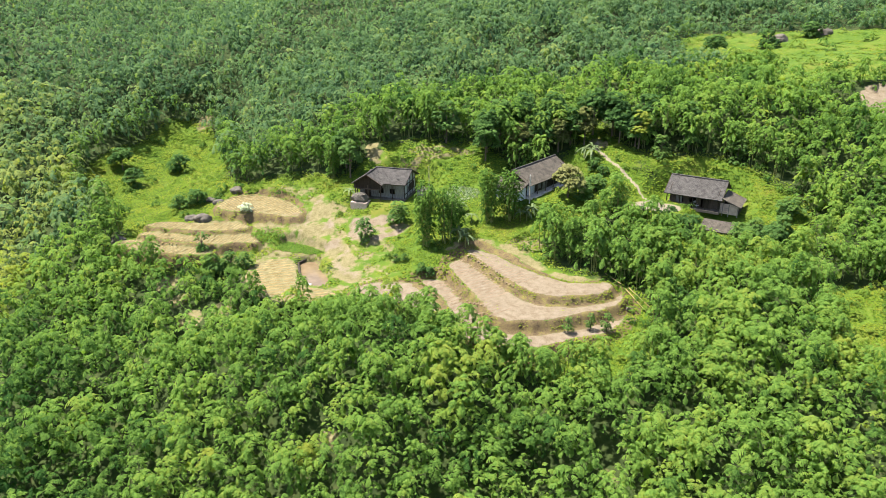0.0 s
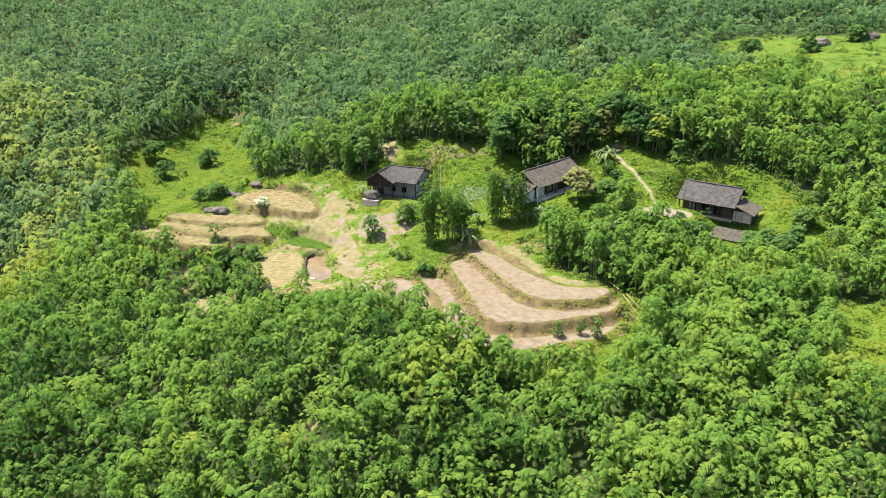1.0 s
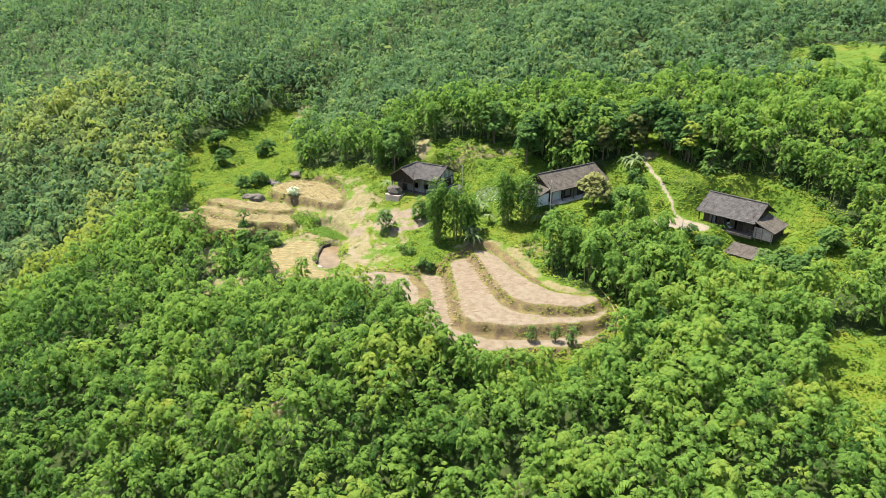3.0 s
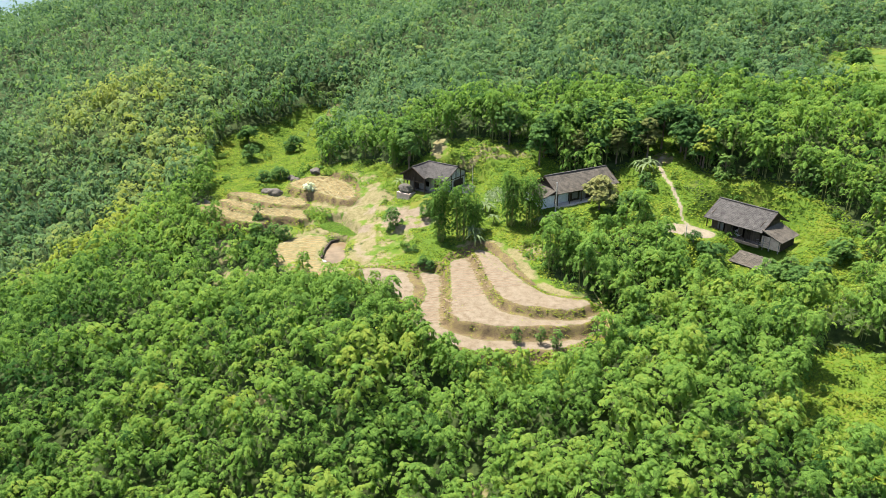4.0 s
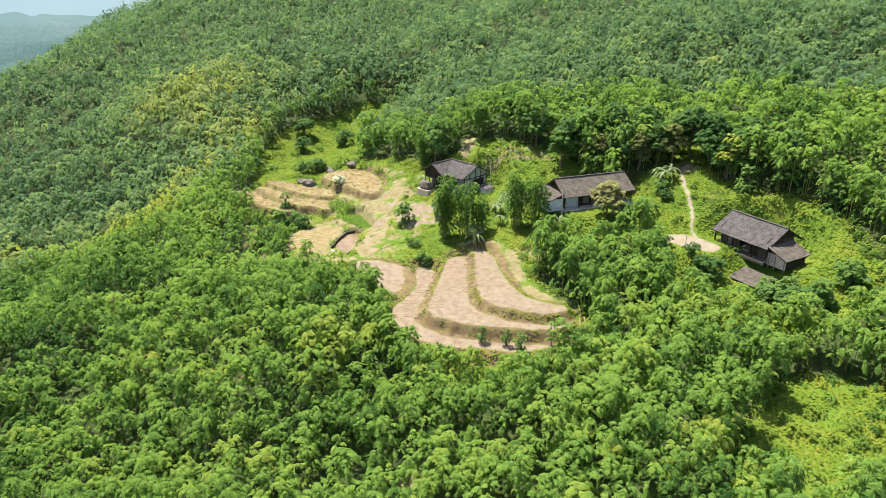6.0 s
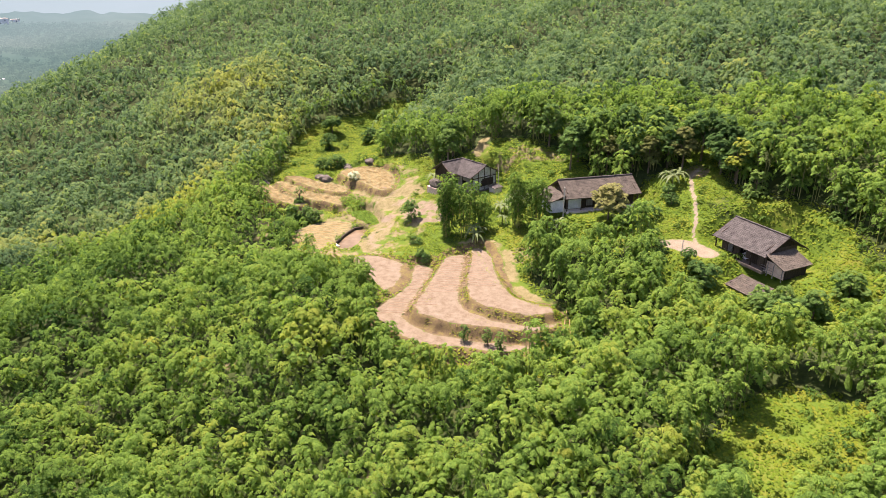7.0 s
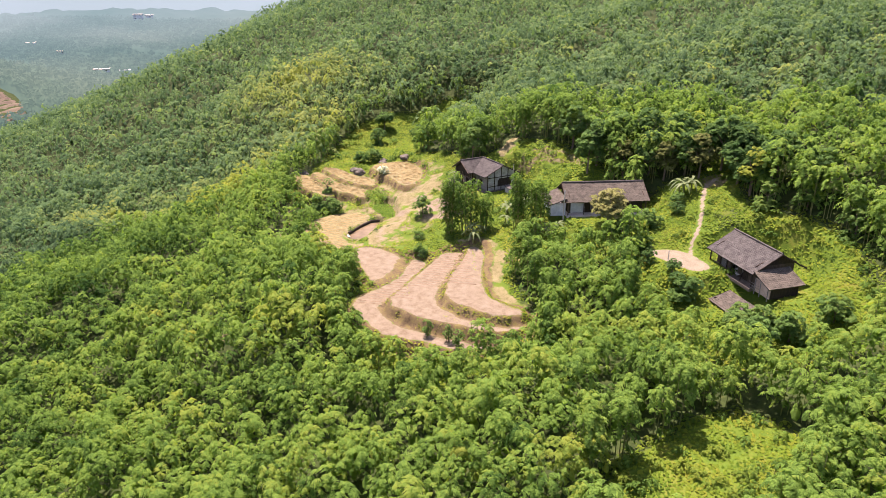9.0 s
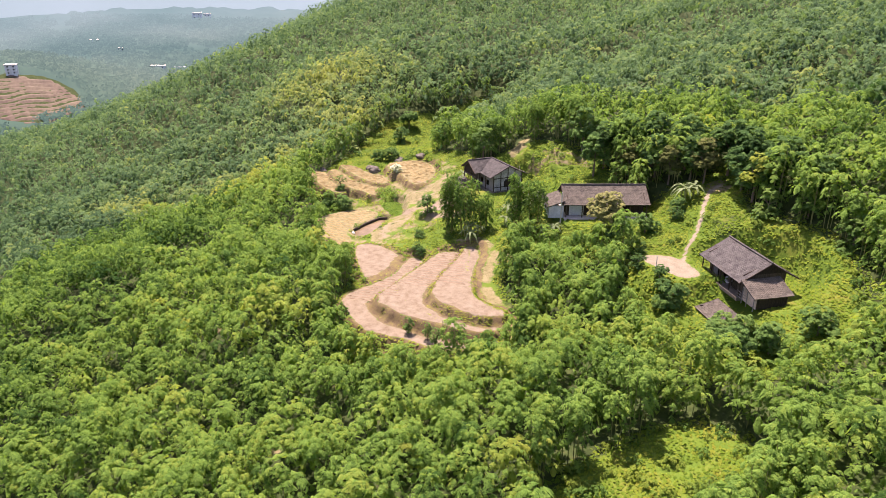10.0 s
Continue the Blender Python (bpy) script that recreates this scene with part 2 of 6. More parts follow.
PLOTS = {
    "lower_terrace": rounded([(-4.8, 111.5), (-2.5, 112.5), (1, 111), (3, 107), (5.5, 100), (12, 97), (22, 97), (30, 101), (28, 96), (24.5, 92.4), (20, 91), (15, 89), (12, 88.2), (6.2, 89.8), (1.0, 91.9), (0.8, 98.5), (-0.2, 104.5), (-2.5, 108)]),
    "middle_terrace": rounded([(0.2, 115.2), (2.4, 117.4), (5.5, 117.5), (12, 110), (20, 104), (28.5, 104), (29.3, 101.4), (27.5, 98.8), (24.5, 97.0), (20.3, 95.4), (15.7, 93.8), (11.6, 93.4), (7.6, 94.4), (6.6, 97.5), (4.2, 104), (1.8, 110.5)]),
    "upper_terrace": rounded([(3.2, 118.9), (5.9, 119.3), (9, 117), (12.2, 112.3), (16.2, 107.8), (20, 104.7), (24, 104.6), (27.2, 104.9), (27.6, 102.8), (25.2, 100.4), (20.5, 99.4), (15.4, 99.6), (12.6, 102.6), (9, 108.8), (6, 114.8)]),
    "west_slope": rounded([(-16.4, 106.5), (-14, 110.5), (-6, 110.5), (-2.4, 108.2), (-0.4, 104.5), (0.8, 98.5), (-3.3, 99.5)]),
    "pond": rounded([(-25.2, 113.6), (-26.8, 117.5), (-27.6, 121.6), (-26.4, 123.1), (-24.6, 122.6), (-23.2, 118.2), (-21.2, 115.4), (-21.6, 112.6), (-23.5, 112.2)], 1),
    "rice_plot": rounded([(-33.7, 125.7), (-32.2, 131.3), (-24.8, 126.2), (-23.0, 124.2), (-23.8, 123.4), (-26.4, 123.6)], 1),
    "top_field": rounded([(-49, 139.6), (-48.5, 145.3), (-44.9, 149.5), (-37.3, 147), (-32.3, 142.2), (-29.6, 137.4), (-29.8, 133), (-36.8, 136.4), (-43.1, 137.2)]),
    "row_a": rounded([(-63, 134.3), (-58.7, 137), (-48.8, 135), (-45.5, 136.8), (-41.2, 135.4), (-39.2, 131.8), (-45.7, 130.6), (-54.2, 132.0)]),
    "row_b": rounded([(-63.4, 131.9), (-58.8, 133), (-48.6, 129.8), (-44.1, 130.9), (-38.8, 131.7), (-35.8, 126), (-40.4, 126.5), (-45.5, 125.4), (-57.4, 128.6)]),
    "row_c": rounded([(-66.4, 129.2), (-62.3, 131), (-54.2, 127.8), (-45, 125.4), (-44, 122.5), (-50.2, 122.4), (-56.9, 123.9), (-63.2, 125.9)]),
    "low_field": rounded([(-37, 119), (-34, 124), (-28, 122.5), (-27, 114), (-24.5, 110.5), (-20, 109.5), (-18, 106.5), (-25, 104), (-32, 106.5), (-37, 112)]),
    "track": rounded([(-41, 138.3), (-34.7, 136.5), (-29.3, 139), (-27.5, 144), (-25, 142), (-22, 131.4), (-19.5, 125.2), (-16.6, 120.4), (-14.4, 114), (-15.5, 111.2), (-18.5, 112.2), (-20.4, 116), (-21.4, 120.2), (-24.3, 126), (-31.5, 131.5), (-38.5, 132)]),
    "fields": rounded([(-66, 128), (-61, 137), (-51, 139), (-49, 146), (-42, 151), (-33, 148), (-24, 144), (-17, 132), (-11, 125), (-7, 117.5), (-10, 110), (-20, 105.5), (-33, 106.5), (-37, 117), (-45, 121.6), (-57, 122.6)]),
    "east_bank": rounded([(-1, 118.5), (2, 121.5), (6, 121.5), (11, 119.5), (15, 115), (18.5, 110), (23, 107.3), (28.5, 106.6), (28, 104.6), (20, 104.9), (16, 108), (12, 112.6), (9, 117.2), (4, 119.3)]),
    "meadow": rounded([(-72, 207), (-82, 205), (-83, 192), (-90, 182), (-92, 170), (-86, 158), (-76, 149), (-68, 135), (-52, 137), (-42, 151), (-52, 158), (-55, 172), (-64, 195)]),
    "hill_pasture": rounded([(66, 200), (72, 184), (84, 167), (97, 158), (108, 162), (130, 180), (140, 205), (118, 217), (95, 227), (76, 230)]),
    "brown_field": rounded([(89, 147), (92, 157), (100, 158), (110, 162), (108, 148)]),
    "cut_bank": rounded([(-18, 150.5), (-18.3, 157.5), (-15.8, 158), (-12.8, 152.6), (-12.2, 149.8)], 1),
    "cut_strip": rounded([(-11, 150), (-7, 154.5), (0, 154), (7, 152.6), (8, 149.8), (3, 150.6), (0, 149), (-7, 149.4)], 1),
    "dry_yard": rounded([(-19.5, 134.5), (-12, 133.5), (-8, 131.2), (-6.5, 127), (-10.5, 125.2), (-17, 123.5), (-20, 128)]),
    "cabbage_bed": rounded([(0.4, 134.6), (0.2, 140.2), (6.8, 140.0), (7.8, 134.8)], 1),
    "brush": rounded([(54.5, 84), (56.5, 92), (58.5, 99), (63, 102), (69.5, 100.5), (70.5, 92), (69, 79), (62, 75), (56.5, 77)]),
    "farm": rounded([(-36, 120), (-34, 108), (-24, 104.5), (-16, 105.5), (-3.6, 99.3), (0.2, 91.4), (5.5, 88.6), (11.5, 87), (17, 83.6), (27, 84.5), (32.5, 94), (31.5, 104), (27, 107), (21.5, 109), (17.5, 113), (17, 117), (18, 119.5), (23, 122), (28.5, 125.2), (32.5, 128.5), (35, 130), (34, 125.5), (38, 117), (46, 110.5), (57, 109), (66, 115), (69, 127), (63, 136), (57, 142), (49, 144), (42, 146), (38, 151), (35, 162), (32, 162), (30, 150), (25, 147.5), (16, 145), (9.5, 153), (0, 155.5), (-9, 156), (-15, 156), (-21, 146), (-27, 148.5), (-36, 153), (-48, 152), (-58, 142), (-67, 133), (-66, 125), (-56, 122), (-45, 121)]),
}
BENCH = [  # plot, height, width of the bank round it
    ("meadow", None, 0), ("west_slope", 8.5, 2.5), ("low_field", 7.6, 3.0), ("row_c", 9.0, 1.0), ("row_b", 9.8, 0.9), ("row_a", 10.6, 1.0), ("top_field", 12.4, 1.6),
    ("rice_plot", 8.3, 1.2), ("lower_terrace", 8.2, 1.6), ("middle_terrace", 9.8, 1.4), ("upper_terrace", 11.0, 1.2), ("pond", 6.7, 0.7),
]
HOUSE_PADS = [((50.4, 131.0), 15.7, 7.5), ((19.5, 138.5), 17.0, 8.5), ((-9.5, 142.0), 14.6, 6.2), ((40.5, 126.5), 16.5, 4.5), ((51.2, 121.9), 13.4, 2.6)]


def hill(x, y):
    """The land before anyone dug in it."""
    shape, x, y = np.shape(x), np.ravel(np.asarray(x, float)), np.ravel(np.asarray(y, float))
    z = np.einsum("ij,jk,ik->i", spline(NORTH, y), HEIGHTS, spline(EAST, x))
    z += 0.07 * np.maximum(y - 300, 0) + 0.10 * np.clip(x - 85, 0, 300)
    away = np.hypot(x, y - 60)
    valley = -46 + 0.10 * np.maximum(away - 430, 0) + 27 * np.exp(-((x + 525) / 70) ** 2 - ((y - 150) / 75) ** 2) + 5 * waves(x, y, 420, 3)
    valley += 260 * smooth(1500, 3300, away) + 40 * smooth(1300, 2500, away) * waves(x, y, 700, 9)
    west = smooth(-335, -440, x)
    z = z * (1 - west) + valley * west
    return z.reshape(shape)


def ground(x, y):
    shape, x, y = np.shape(x), np.ravel(np.asarray(x, float)), np.ravel(np.asarray(y, float))
    z = hill(x, y) + 0.22 * waves(x, y, 9, 5) + 0.7 * waves(x, y, 60, 6) * smooth(170, 300, np.hypot(x, y - 110))
    for (cx, cy), level, r in HOUSE_PADS:
        w = smooth(r + 4, r, np.hypot(x - cx, y - cy))
        z = z * (1 - w) + level * w
    z += 0.5 * waves(x, y, 3.2, 31) * smooth(9, 3, np.hypot((x + 8) / 2.2, y - 152))
    for name, level, bank in BENCH:
        if level is None:
            continue
        near = (np.abs(x - PLOTS[name][:, 0].mean()) < 45) & (np.abs(y - PLOTS[name][:, 1].mean()) < 45)
        d = inside(PLOTS[name], x[near], y[near]) + 0.18 * waves(x[near], y[near], 3.5, 8)
        w = smooth(-bank, 0.05, d)
        z[near] = z[near] * (1 - w) + (level + 0.05 * waves(x[near], y[near], 4, 7)) * w
    return z.reshape(shape)


def at_ground(x, y):
    return float(ground(np.array([x]), np.array([y]))[0])


PATH = [(44.5, 127.2), (42.0, 128.6), (40.3, 130.3), (39.4, 132.6), (38.9, 135.2), (38.0, 138.2), (36.8, 141.2), (35.2, 144.6), (34.2, 147.4), (33.4, 149.4), (33.9, 151.5)]


def path_distance(x, y):
    best = np.full(x.shape, 1e9)
    for (ax, ay), (bx, by) in zip(PATH, PATH[1:]):
        dx, dy = bx - ax, by - ay
        s = np.clip(((x - ax) * dx + (y - ay) * dy) / (dx * dx + dy * dy), 0, 1)
        best = np.minimum(best, np.hypot(x - ax - s * dx, y - ay - s * dy))
    return best


YARD = rounded([(34.8, 127.5), (38.5, 130.5), (42, 129.3), (45.7, 127), (44.3, 123.6), (40.5, 124.4), (36.5, 125.2)])


def stations(fine_from, fine_to, step, low, high, growth=1.07):
    mid = list(np.arange(fine_from, fine_to + step / 2, step))
    for sign, end in ((-1, low), (1, high)):
        s, v = step, mid[0] if sign < 0 else mid[-1]
        while (v > low) if sign < 0 else (v < high):
            s = min(s * growth, 140) if abs(v - mid[len(mid) // 2]) > 200 else min(s * growth, 5)
            v += sign * s
            mid.insert(0, v) if sign < 0 else mid.append(v)
    return np.array(mid)


def sheet(name, xs, ys, z, material):
    """A sheet of quads over the plan."""
    nx, ny = len(xs), len(ys)
    gx, gy = np.meshgrid(xs, ys)
    mesh = bpy.data.meshes.new(name)
    co = np.stack((gx.ravel(), gy.ravel(), z.ravel()), 1)
    i = (np.arange(ny - 1)[:, None] * nx + np.arange(nx - 1)[None]).ravel()
    fill(mesh, co, np.stack((i, i + 1, i + nx + 1, i + nx), 1))
    mesh.materials.append(material)
    mesh.polygons.foreach_set("use_smooth", np.ones(len(mesh.polygons), bool))
    return new(name, mesh), gx, gy


def fill(mesh, co, faces):
    """Vertices and faces (all with the same number of corners) into a mesh."""
    corners = faces.shape[1]
    mesh.vertices.add(len(co))
    mesh.vertices.foreach_set("co", np.ascontiguousarray(co, np.float32).ravel())
    mesh.loops.add(faces.size)
    mesh.loops.foreach_set("vertex_index", np.ascontiguousarray(faces, np.int32).ravel())
    mesh.polygons.add(len(faces))
    mesh.polygons.foreach_set("loop_start", np.arange(0, faces.size, corners, dtype=np.int32))
    mesh.update(calc_edges=True)
    return mesh


xs = stations(-68, 64, 0.42, -4200, 4200)
ys = stations(86, 150, 0.36, -2500, 4200)
gx, gy = np.meshgrid(xs, ys)
land, gx, gy = sheet("ground", xs, ys, ground(gx, gy), GROUND)
tagged(land, "hilly ground with soil terraces, dry fields, grass and forest floor", "ground", kind="structure")
fx, fy = gx.ravel(), gy.ravel()


BARE_SPOTS = [(-44.6, 108.0, 2.2), (-39.4, 109.8, 1.9), (-52.4, 118.6, 2.0), (-48.5, 113.6, 1.7), (-16, 78, 1.4), (20, 69, 1.3), (34, 151.2, 2.2), (-71.5, 205.5, 2.6)]


def plot_mask(names, x, y, soft=0.5):
    out = np.zeros(x.shape)
    for name in names:
        out = np.maximum(out, smooth(-soft, soft, inside(PLOTS[name], x, y)))
    return out


rough_grass = smooth(-1.5, 1.5, inside(PLOTS["farm"], fx, fy)) * (0.82 + 0.25 * waves(fx, fy, 14, 12))
open_grass = plot_mask(("meadow", "hill_pasture", "brush"), fx, fy, 2.0)
soil = plot_mask(("upper_terrace", "middle_terrace", "lower_terrace", "west_slope", "brown_field"), fx, fy, 0.8)
straw = plot_mask(("row_a", "row_b", "row_c", "top_field", "low_field"), fx, fy, 0.7)
straw = np.maximum(straw, plot_mask(("track",), fx, fy, 1.2) * np.clip(0.74 + 0.34 * waves(fx, fy, 6, 23) + 0.14 * waves(fx, fy, 2.2, 24), 0, 1))
straw = np.maximum(straw, plot_mask(("fields",), fx, fy, 2.0) * np.clip(0.47 + 0.32 * waves(fx, fy, 7, 18) + 0.12 * waves(fx, fy, 2.5, 19), 0, 0.85))
straw = np.maximum(straw, plot_mask(("east_bank",), fx, fy, 0.8) * np.clip(0.7 + 0.25 * waves(fx, fy, 4, 20), 0, 0.9))
soil = np.maximum(soil, plot_mask(("track",), fx, fy, 1.2) * np.clip(0.36 + 0.25 * waves(fx, fy, 8, 25), 0, 0.8))
# bare banks and the yellow cut behind the first house
straw = np.maximum(straw, plot_mask(("cut_bank", "cut_strip"), fx, fy, 0.9) * np.clip(0.68 + 0.45 * waves(fx, fy, 4, 21), 0, 1))
soil = np.maximum(soil, plot_mask(("dry_yard",), fx, fy, 1.6) * np.clip(0.66 + 0.3 * waves(fx, fy, 4.5, 22), 0, 0.95))
for hx, hy, hr in BARE_SPOTS:
    straw = np.maximum(straw, 0.9 * smooth(hr + 0.8, hr - 0.6, np.hypot(fx - hx, fy - hy)))
straw = np.maximum(straw, 0.75 * smooth(4.0, 2.0, np.hypot((fx - 14.5) / 1.2, fy - 118)))
bank = np.zeros(len(fx))
for name, wide in (("upper_terrace", 1.35), ("middle_terrace", 1.6), ("lower_terrace", 1.8), ("row_a", 0.55), ("row_b", 0.5), ("row_c", 0.5), ("top_field", 0.9), ("west_slope", 1.2)):
    d = inside(PLOTS[name], fx, fy) + 0.25 * waves(fx, fy, 3.0, 15)
    edge = smooth(-wide - 0.3, -wide, d) * smooth(0.25, -0.15, d)
    for other in {"middle_terrace": ("upper_terrace",), "lower_terrace": ("upper_terrace", "middle_terrace"), "west_slope": ("lower_terrace",)}.get(name, ()):
        edge *= smooth(0.35, 0.0, inside(PLOTS[other], fx, fy))
    bank = np.maximum(bank, edge)
soil, straw = soil * (1 - bank), straw * (1 - bank)
cover = np.stack((soil, straw, np.maximum(rough_grass, open_grass), np.ones(len(fx))), 1)
land.data.attributes.new("cover", "FLOAT_COLOR", "POINT").data.foreach_set("color", np.clip(cover, 0, 1).astype(np.float32).ravel())
trod = np.maximum(smooth(0.44, 0.14, path_distance(fx, fy) + 0.12 * waves(fx, fy, 4, 33)), smooth(-0.5, 0.5, inside(YARD, fx, fy)))
land.data.attributes.new("bank", "FLOAT", "POINT").data.foreach_set("value", bank.astype(np.float32))
land.data.attributes.new("path", "FLOAT", "POINT").data.foreach_set("value", trod.astype(np.float32))


# ---- plants ----
def leaf_cloud(centres, normals, outward, length, width, rng, jitter=0.5):
    """Kite-shaped leaf sprays: one quad each, its face along the normal, its tip outward and drooping."""
    k = len(centres)
    n = normals + rng.normal(0, jitter, (k, 3))
    n /= np.linalg.norm(n, axis=1)[:, None]
    t = outward + rng.normal(0, 0.45, (k, 3))
    t -= (t * n).sum(1)[:, None] * n
    t /= np.linalg.norm(t, axis=1)[:, None]
    s = np.cross(n, t)
    ln = (length * rng.uniform(0.7, 1.3, k))[:, None]
    wd = (width * rng.uniform(0.7, 1.3, k))[:, None]
    return np.stack((centres - t * ln * 0.5, centres + s * wd * 0.5 - t * ln * 0.05, centres + t * ln * 0.5 - n * ln * 0.10, centres - s * wd * 0.5 - t * ln * 0.05), 1)


def dome(rng, count, radius, height, lobes, length, width, jitter=0.17, core=0, facing=False):
    """The head of a bamboo or tree: a few uneven lobes of leaf sprays, top at 0; facing also gives the way each spray looks out."""
    centres, sizes = [], []
    for i in range(lobes):
        a, r = 6.28 * (i + rng.uniform(-0.3, 0.3)) / lobes, radius * rng.uniform(0.35, 0.8)
        centres.append((r * math.cos(a), r * math.sin(a), -height * rng.uniform(0.30, 0.75)))
        sizes.append(radius * rng.uniform(0.42, 0.62))
    centres.append((rng.uniform(-0.15, 0.15) * radius, rng.uniform(-0.15, 0.15) * radius, -radius * 0.55))
    sizes.append(radius * 0.55)
    centres, sizes = np.array(centres), np.array(sizes)
    pick = rng.choice(len(centres), count, p=sizes**2 / (sizes**2).sum())
    d = rng.normal(0, 1, (count, 3))
    d[:, 2] = np.abs(d[:, 2]) * 0.9 - 0.35
    d /= np.linalg.norm(d, axis=1)[:, None]
    p = centres[pick] + d * (sizes[pick] * rng.uniform(0.72, 1.05, count))[:, None]
    out = d * [1, 1, 0.2] + p * [0.4, 0.4, 0] - [0, 0, 0.55]
    up = d + [0, 0, 0.18]
    sprays = leaf_cloud(p, up, out, length, width, rng, jitter)
    if not core:
        return (sprays, d) if facing else sprays
    outer = d
    # broad inner sprays that close the head behind the outer ones
    pick = rng.choice(len(centres), core)
    d = rng.normal(0, 1, (core, 3))
    d[:, 2] = np.abs(d[:, 2]) * 0.9 - 0.25
    d /= np.linalg.norm(d, axis=1)[:, None]
    p = centres[pick] + d * (sizes[pick] * 0.55)[:, None]
    inner = leaf_cloud(p, d, d * [1, 1, 0.2] - [0, 0, 0.5], sizes.mean() * 0.95, sizes.mean() * 0.8, rng, 0.12)
    sprays = np.concatenate((inner, sprays))
    return (sprays, np.concatenate((d, outer))) if facing else sprays


def scatter(quads, xyz, turn, size, stretch):
    """Copies of a leaf cloud at many places, as one array of quads."""
    c, s = np.cos(turn)[:, None, None], np.sin(turn)[:, None, None]
    q = quads[None] * size[:, None, None, None]
    x, y = q[..., 0], q[..., 1]
    return np.stack((x * c - y * s + xyz[:, 0, None, None], x * s + y * c + xyz[:, 1, None, None], q[..., 2] * stretch[:, None, None] + xyz[:, 2, None, None]), -1)


def turned(facing, turn):
    """The ways that sprays look out, turned with their plants."""
    c, s = np.cos(turn)[:, None], np.sin(turn)[:, None]
    x, y, z = facing[None, :, 0], facing[None, :, 1], facing[None, :, 2]
    return np.stack((x * c - y * s, x * s + y * c, z + 0 * c), -1).reshape(-1, 3)


def leaves(name, quads, tint, material, facing=None):
    """One mesh of leaf quads, with the hue of each plant on its leaves; facing rounds the shading of the crowns."""
    mesh = bpy.data.meshes.new(name)
    corners = quads.shape[1]
    if facing is not None:
        flat = np.cross(quads[:, 1] - quads[:, 0], quads[:, 2] - quads[:, 0])
        flat /= np.linalg.norm(flat, axis=1)[:, None] + 1e-9
        away = (flat * facing).sum(1) < 0
        quads = np.where(away[:, None, None], quads[:, ::-1], quads)
        soft = facing + 0.35 * np.where(away[:, None], -flat, flat)
        soft /= np.linalg.norm(soft, axis=1)[:, None]
        spread = np.repeat(soft, corners, axis=0).astype(np.float32)
        mesh_normals = spread.ravel()
    fill(mesh, quads.reshape(-1, 3), np.arange(len(quads) * corners).reshape(-1, corners))
    mesh.attributes.new("tint", "FLOAT", "FACE").data.foreach_set("value", np.asarray(tint, np.float32))
    if facing is not None:
        mesh.attributes.new("custom_normal", "FLOAT_VECTOR", "POINT").data.foreach_set("vector", mesh_normals)
    mesh.materials.append(material)
    return mesh


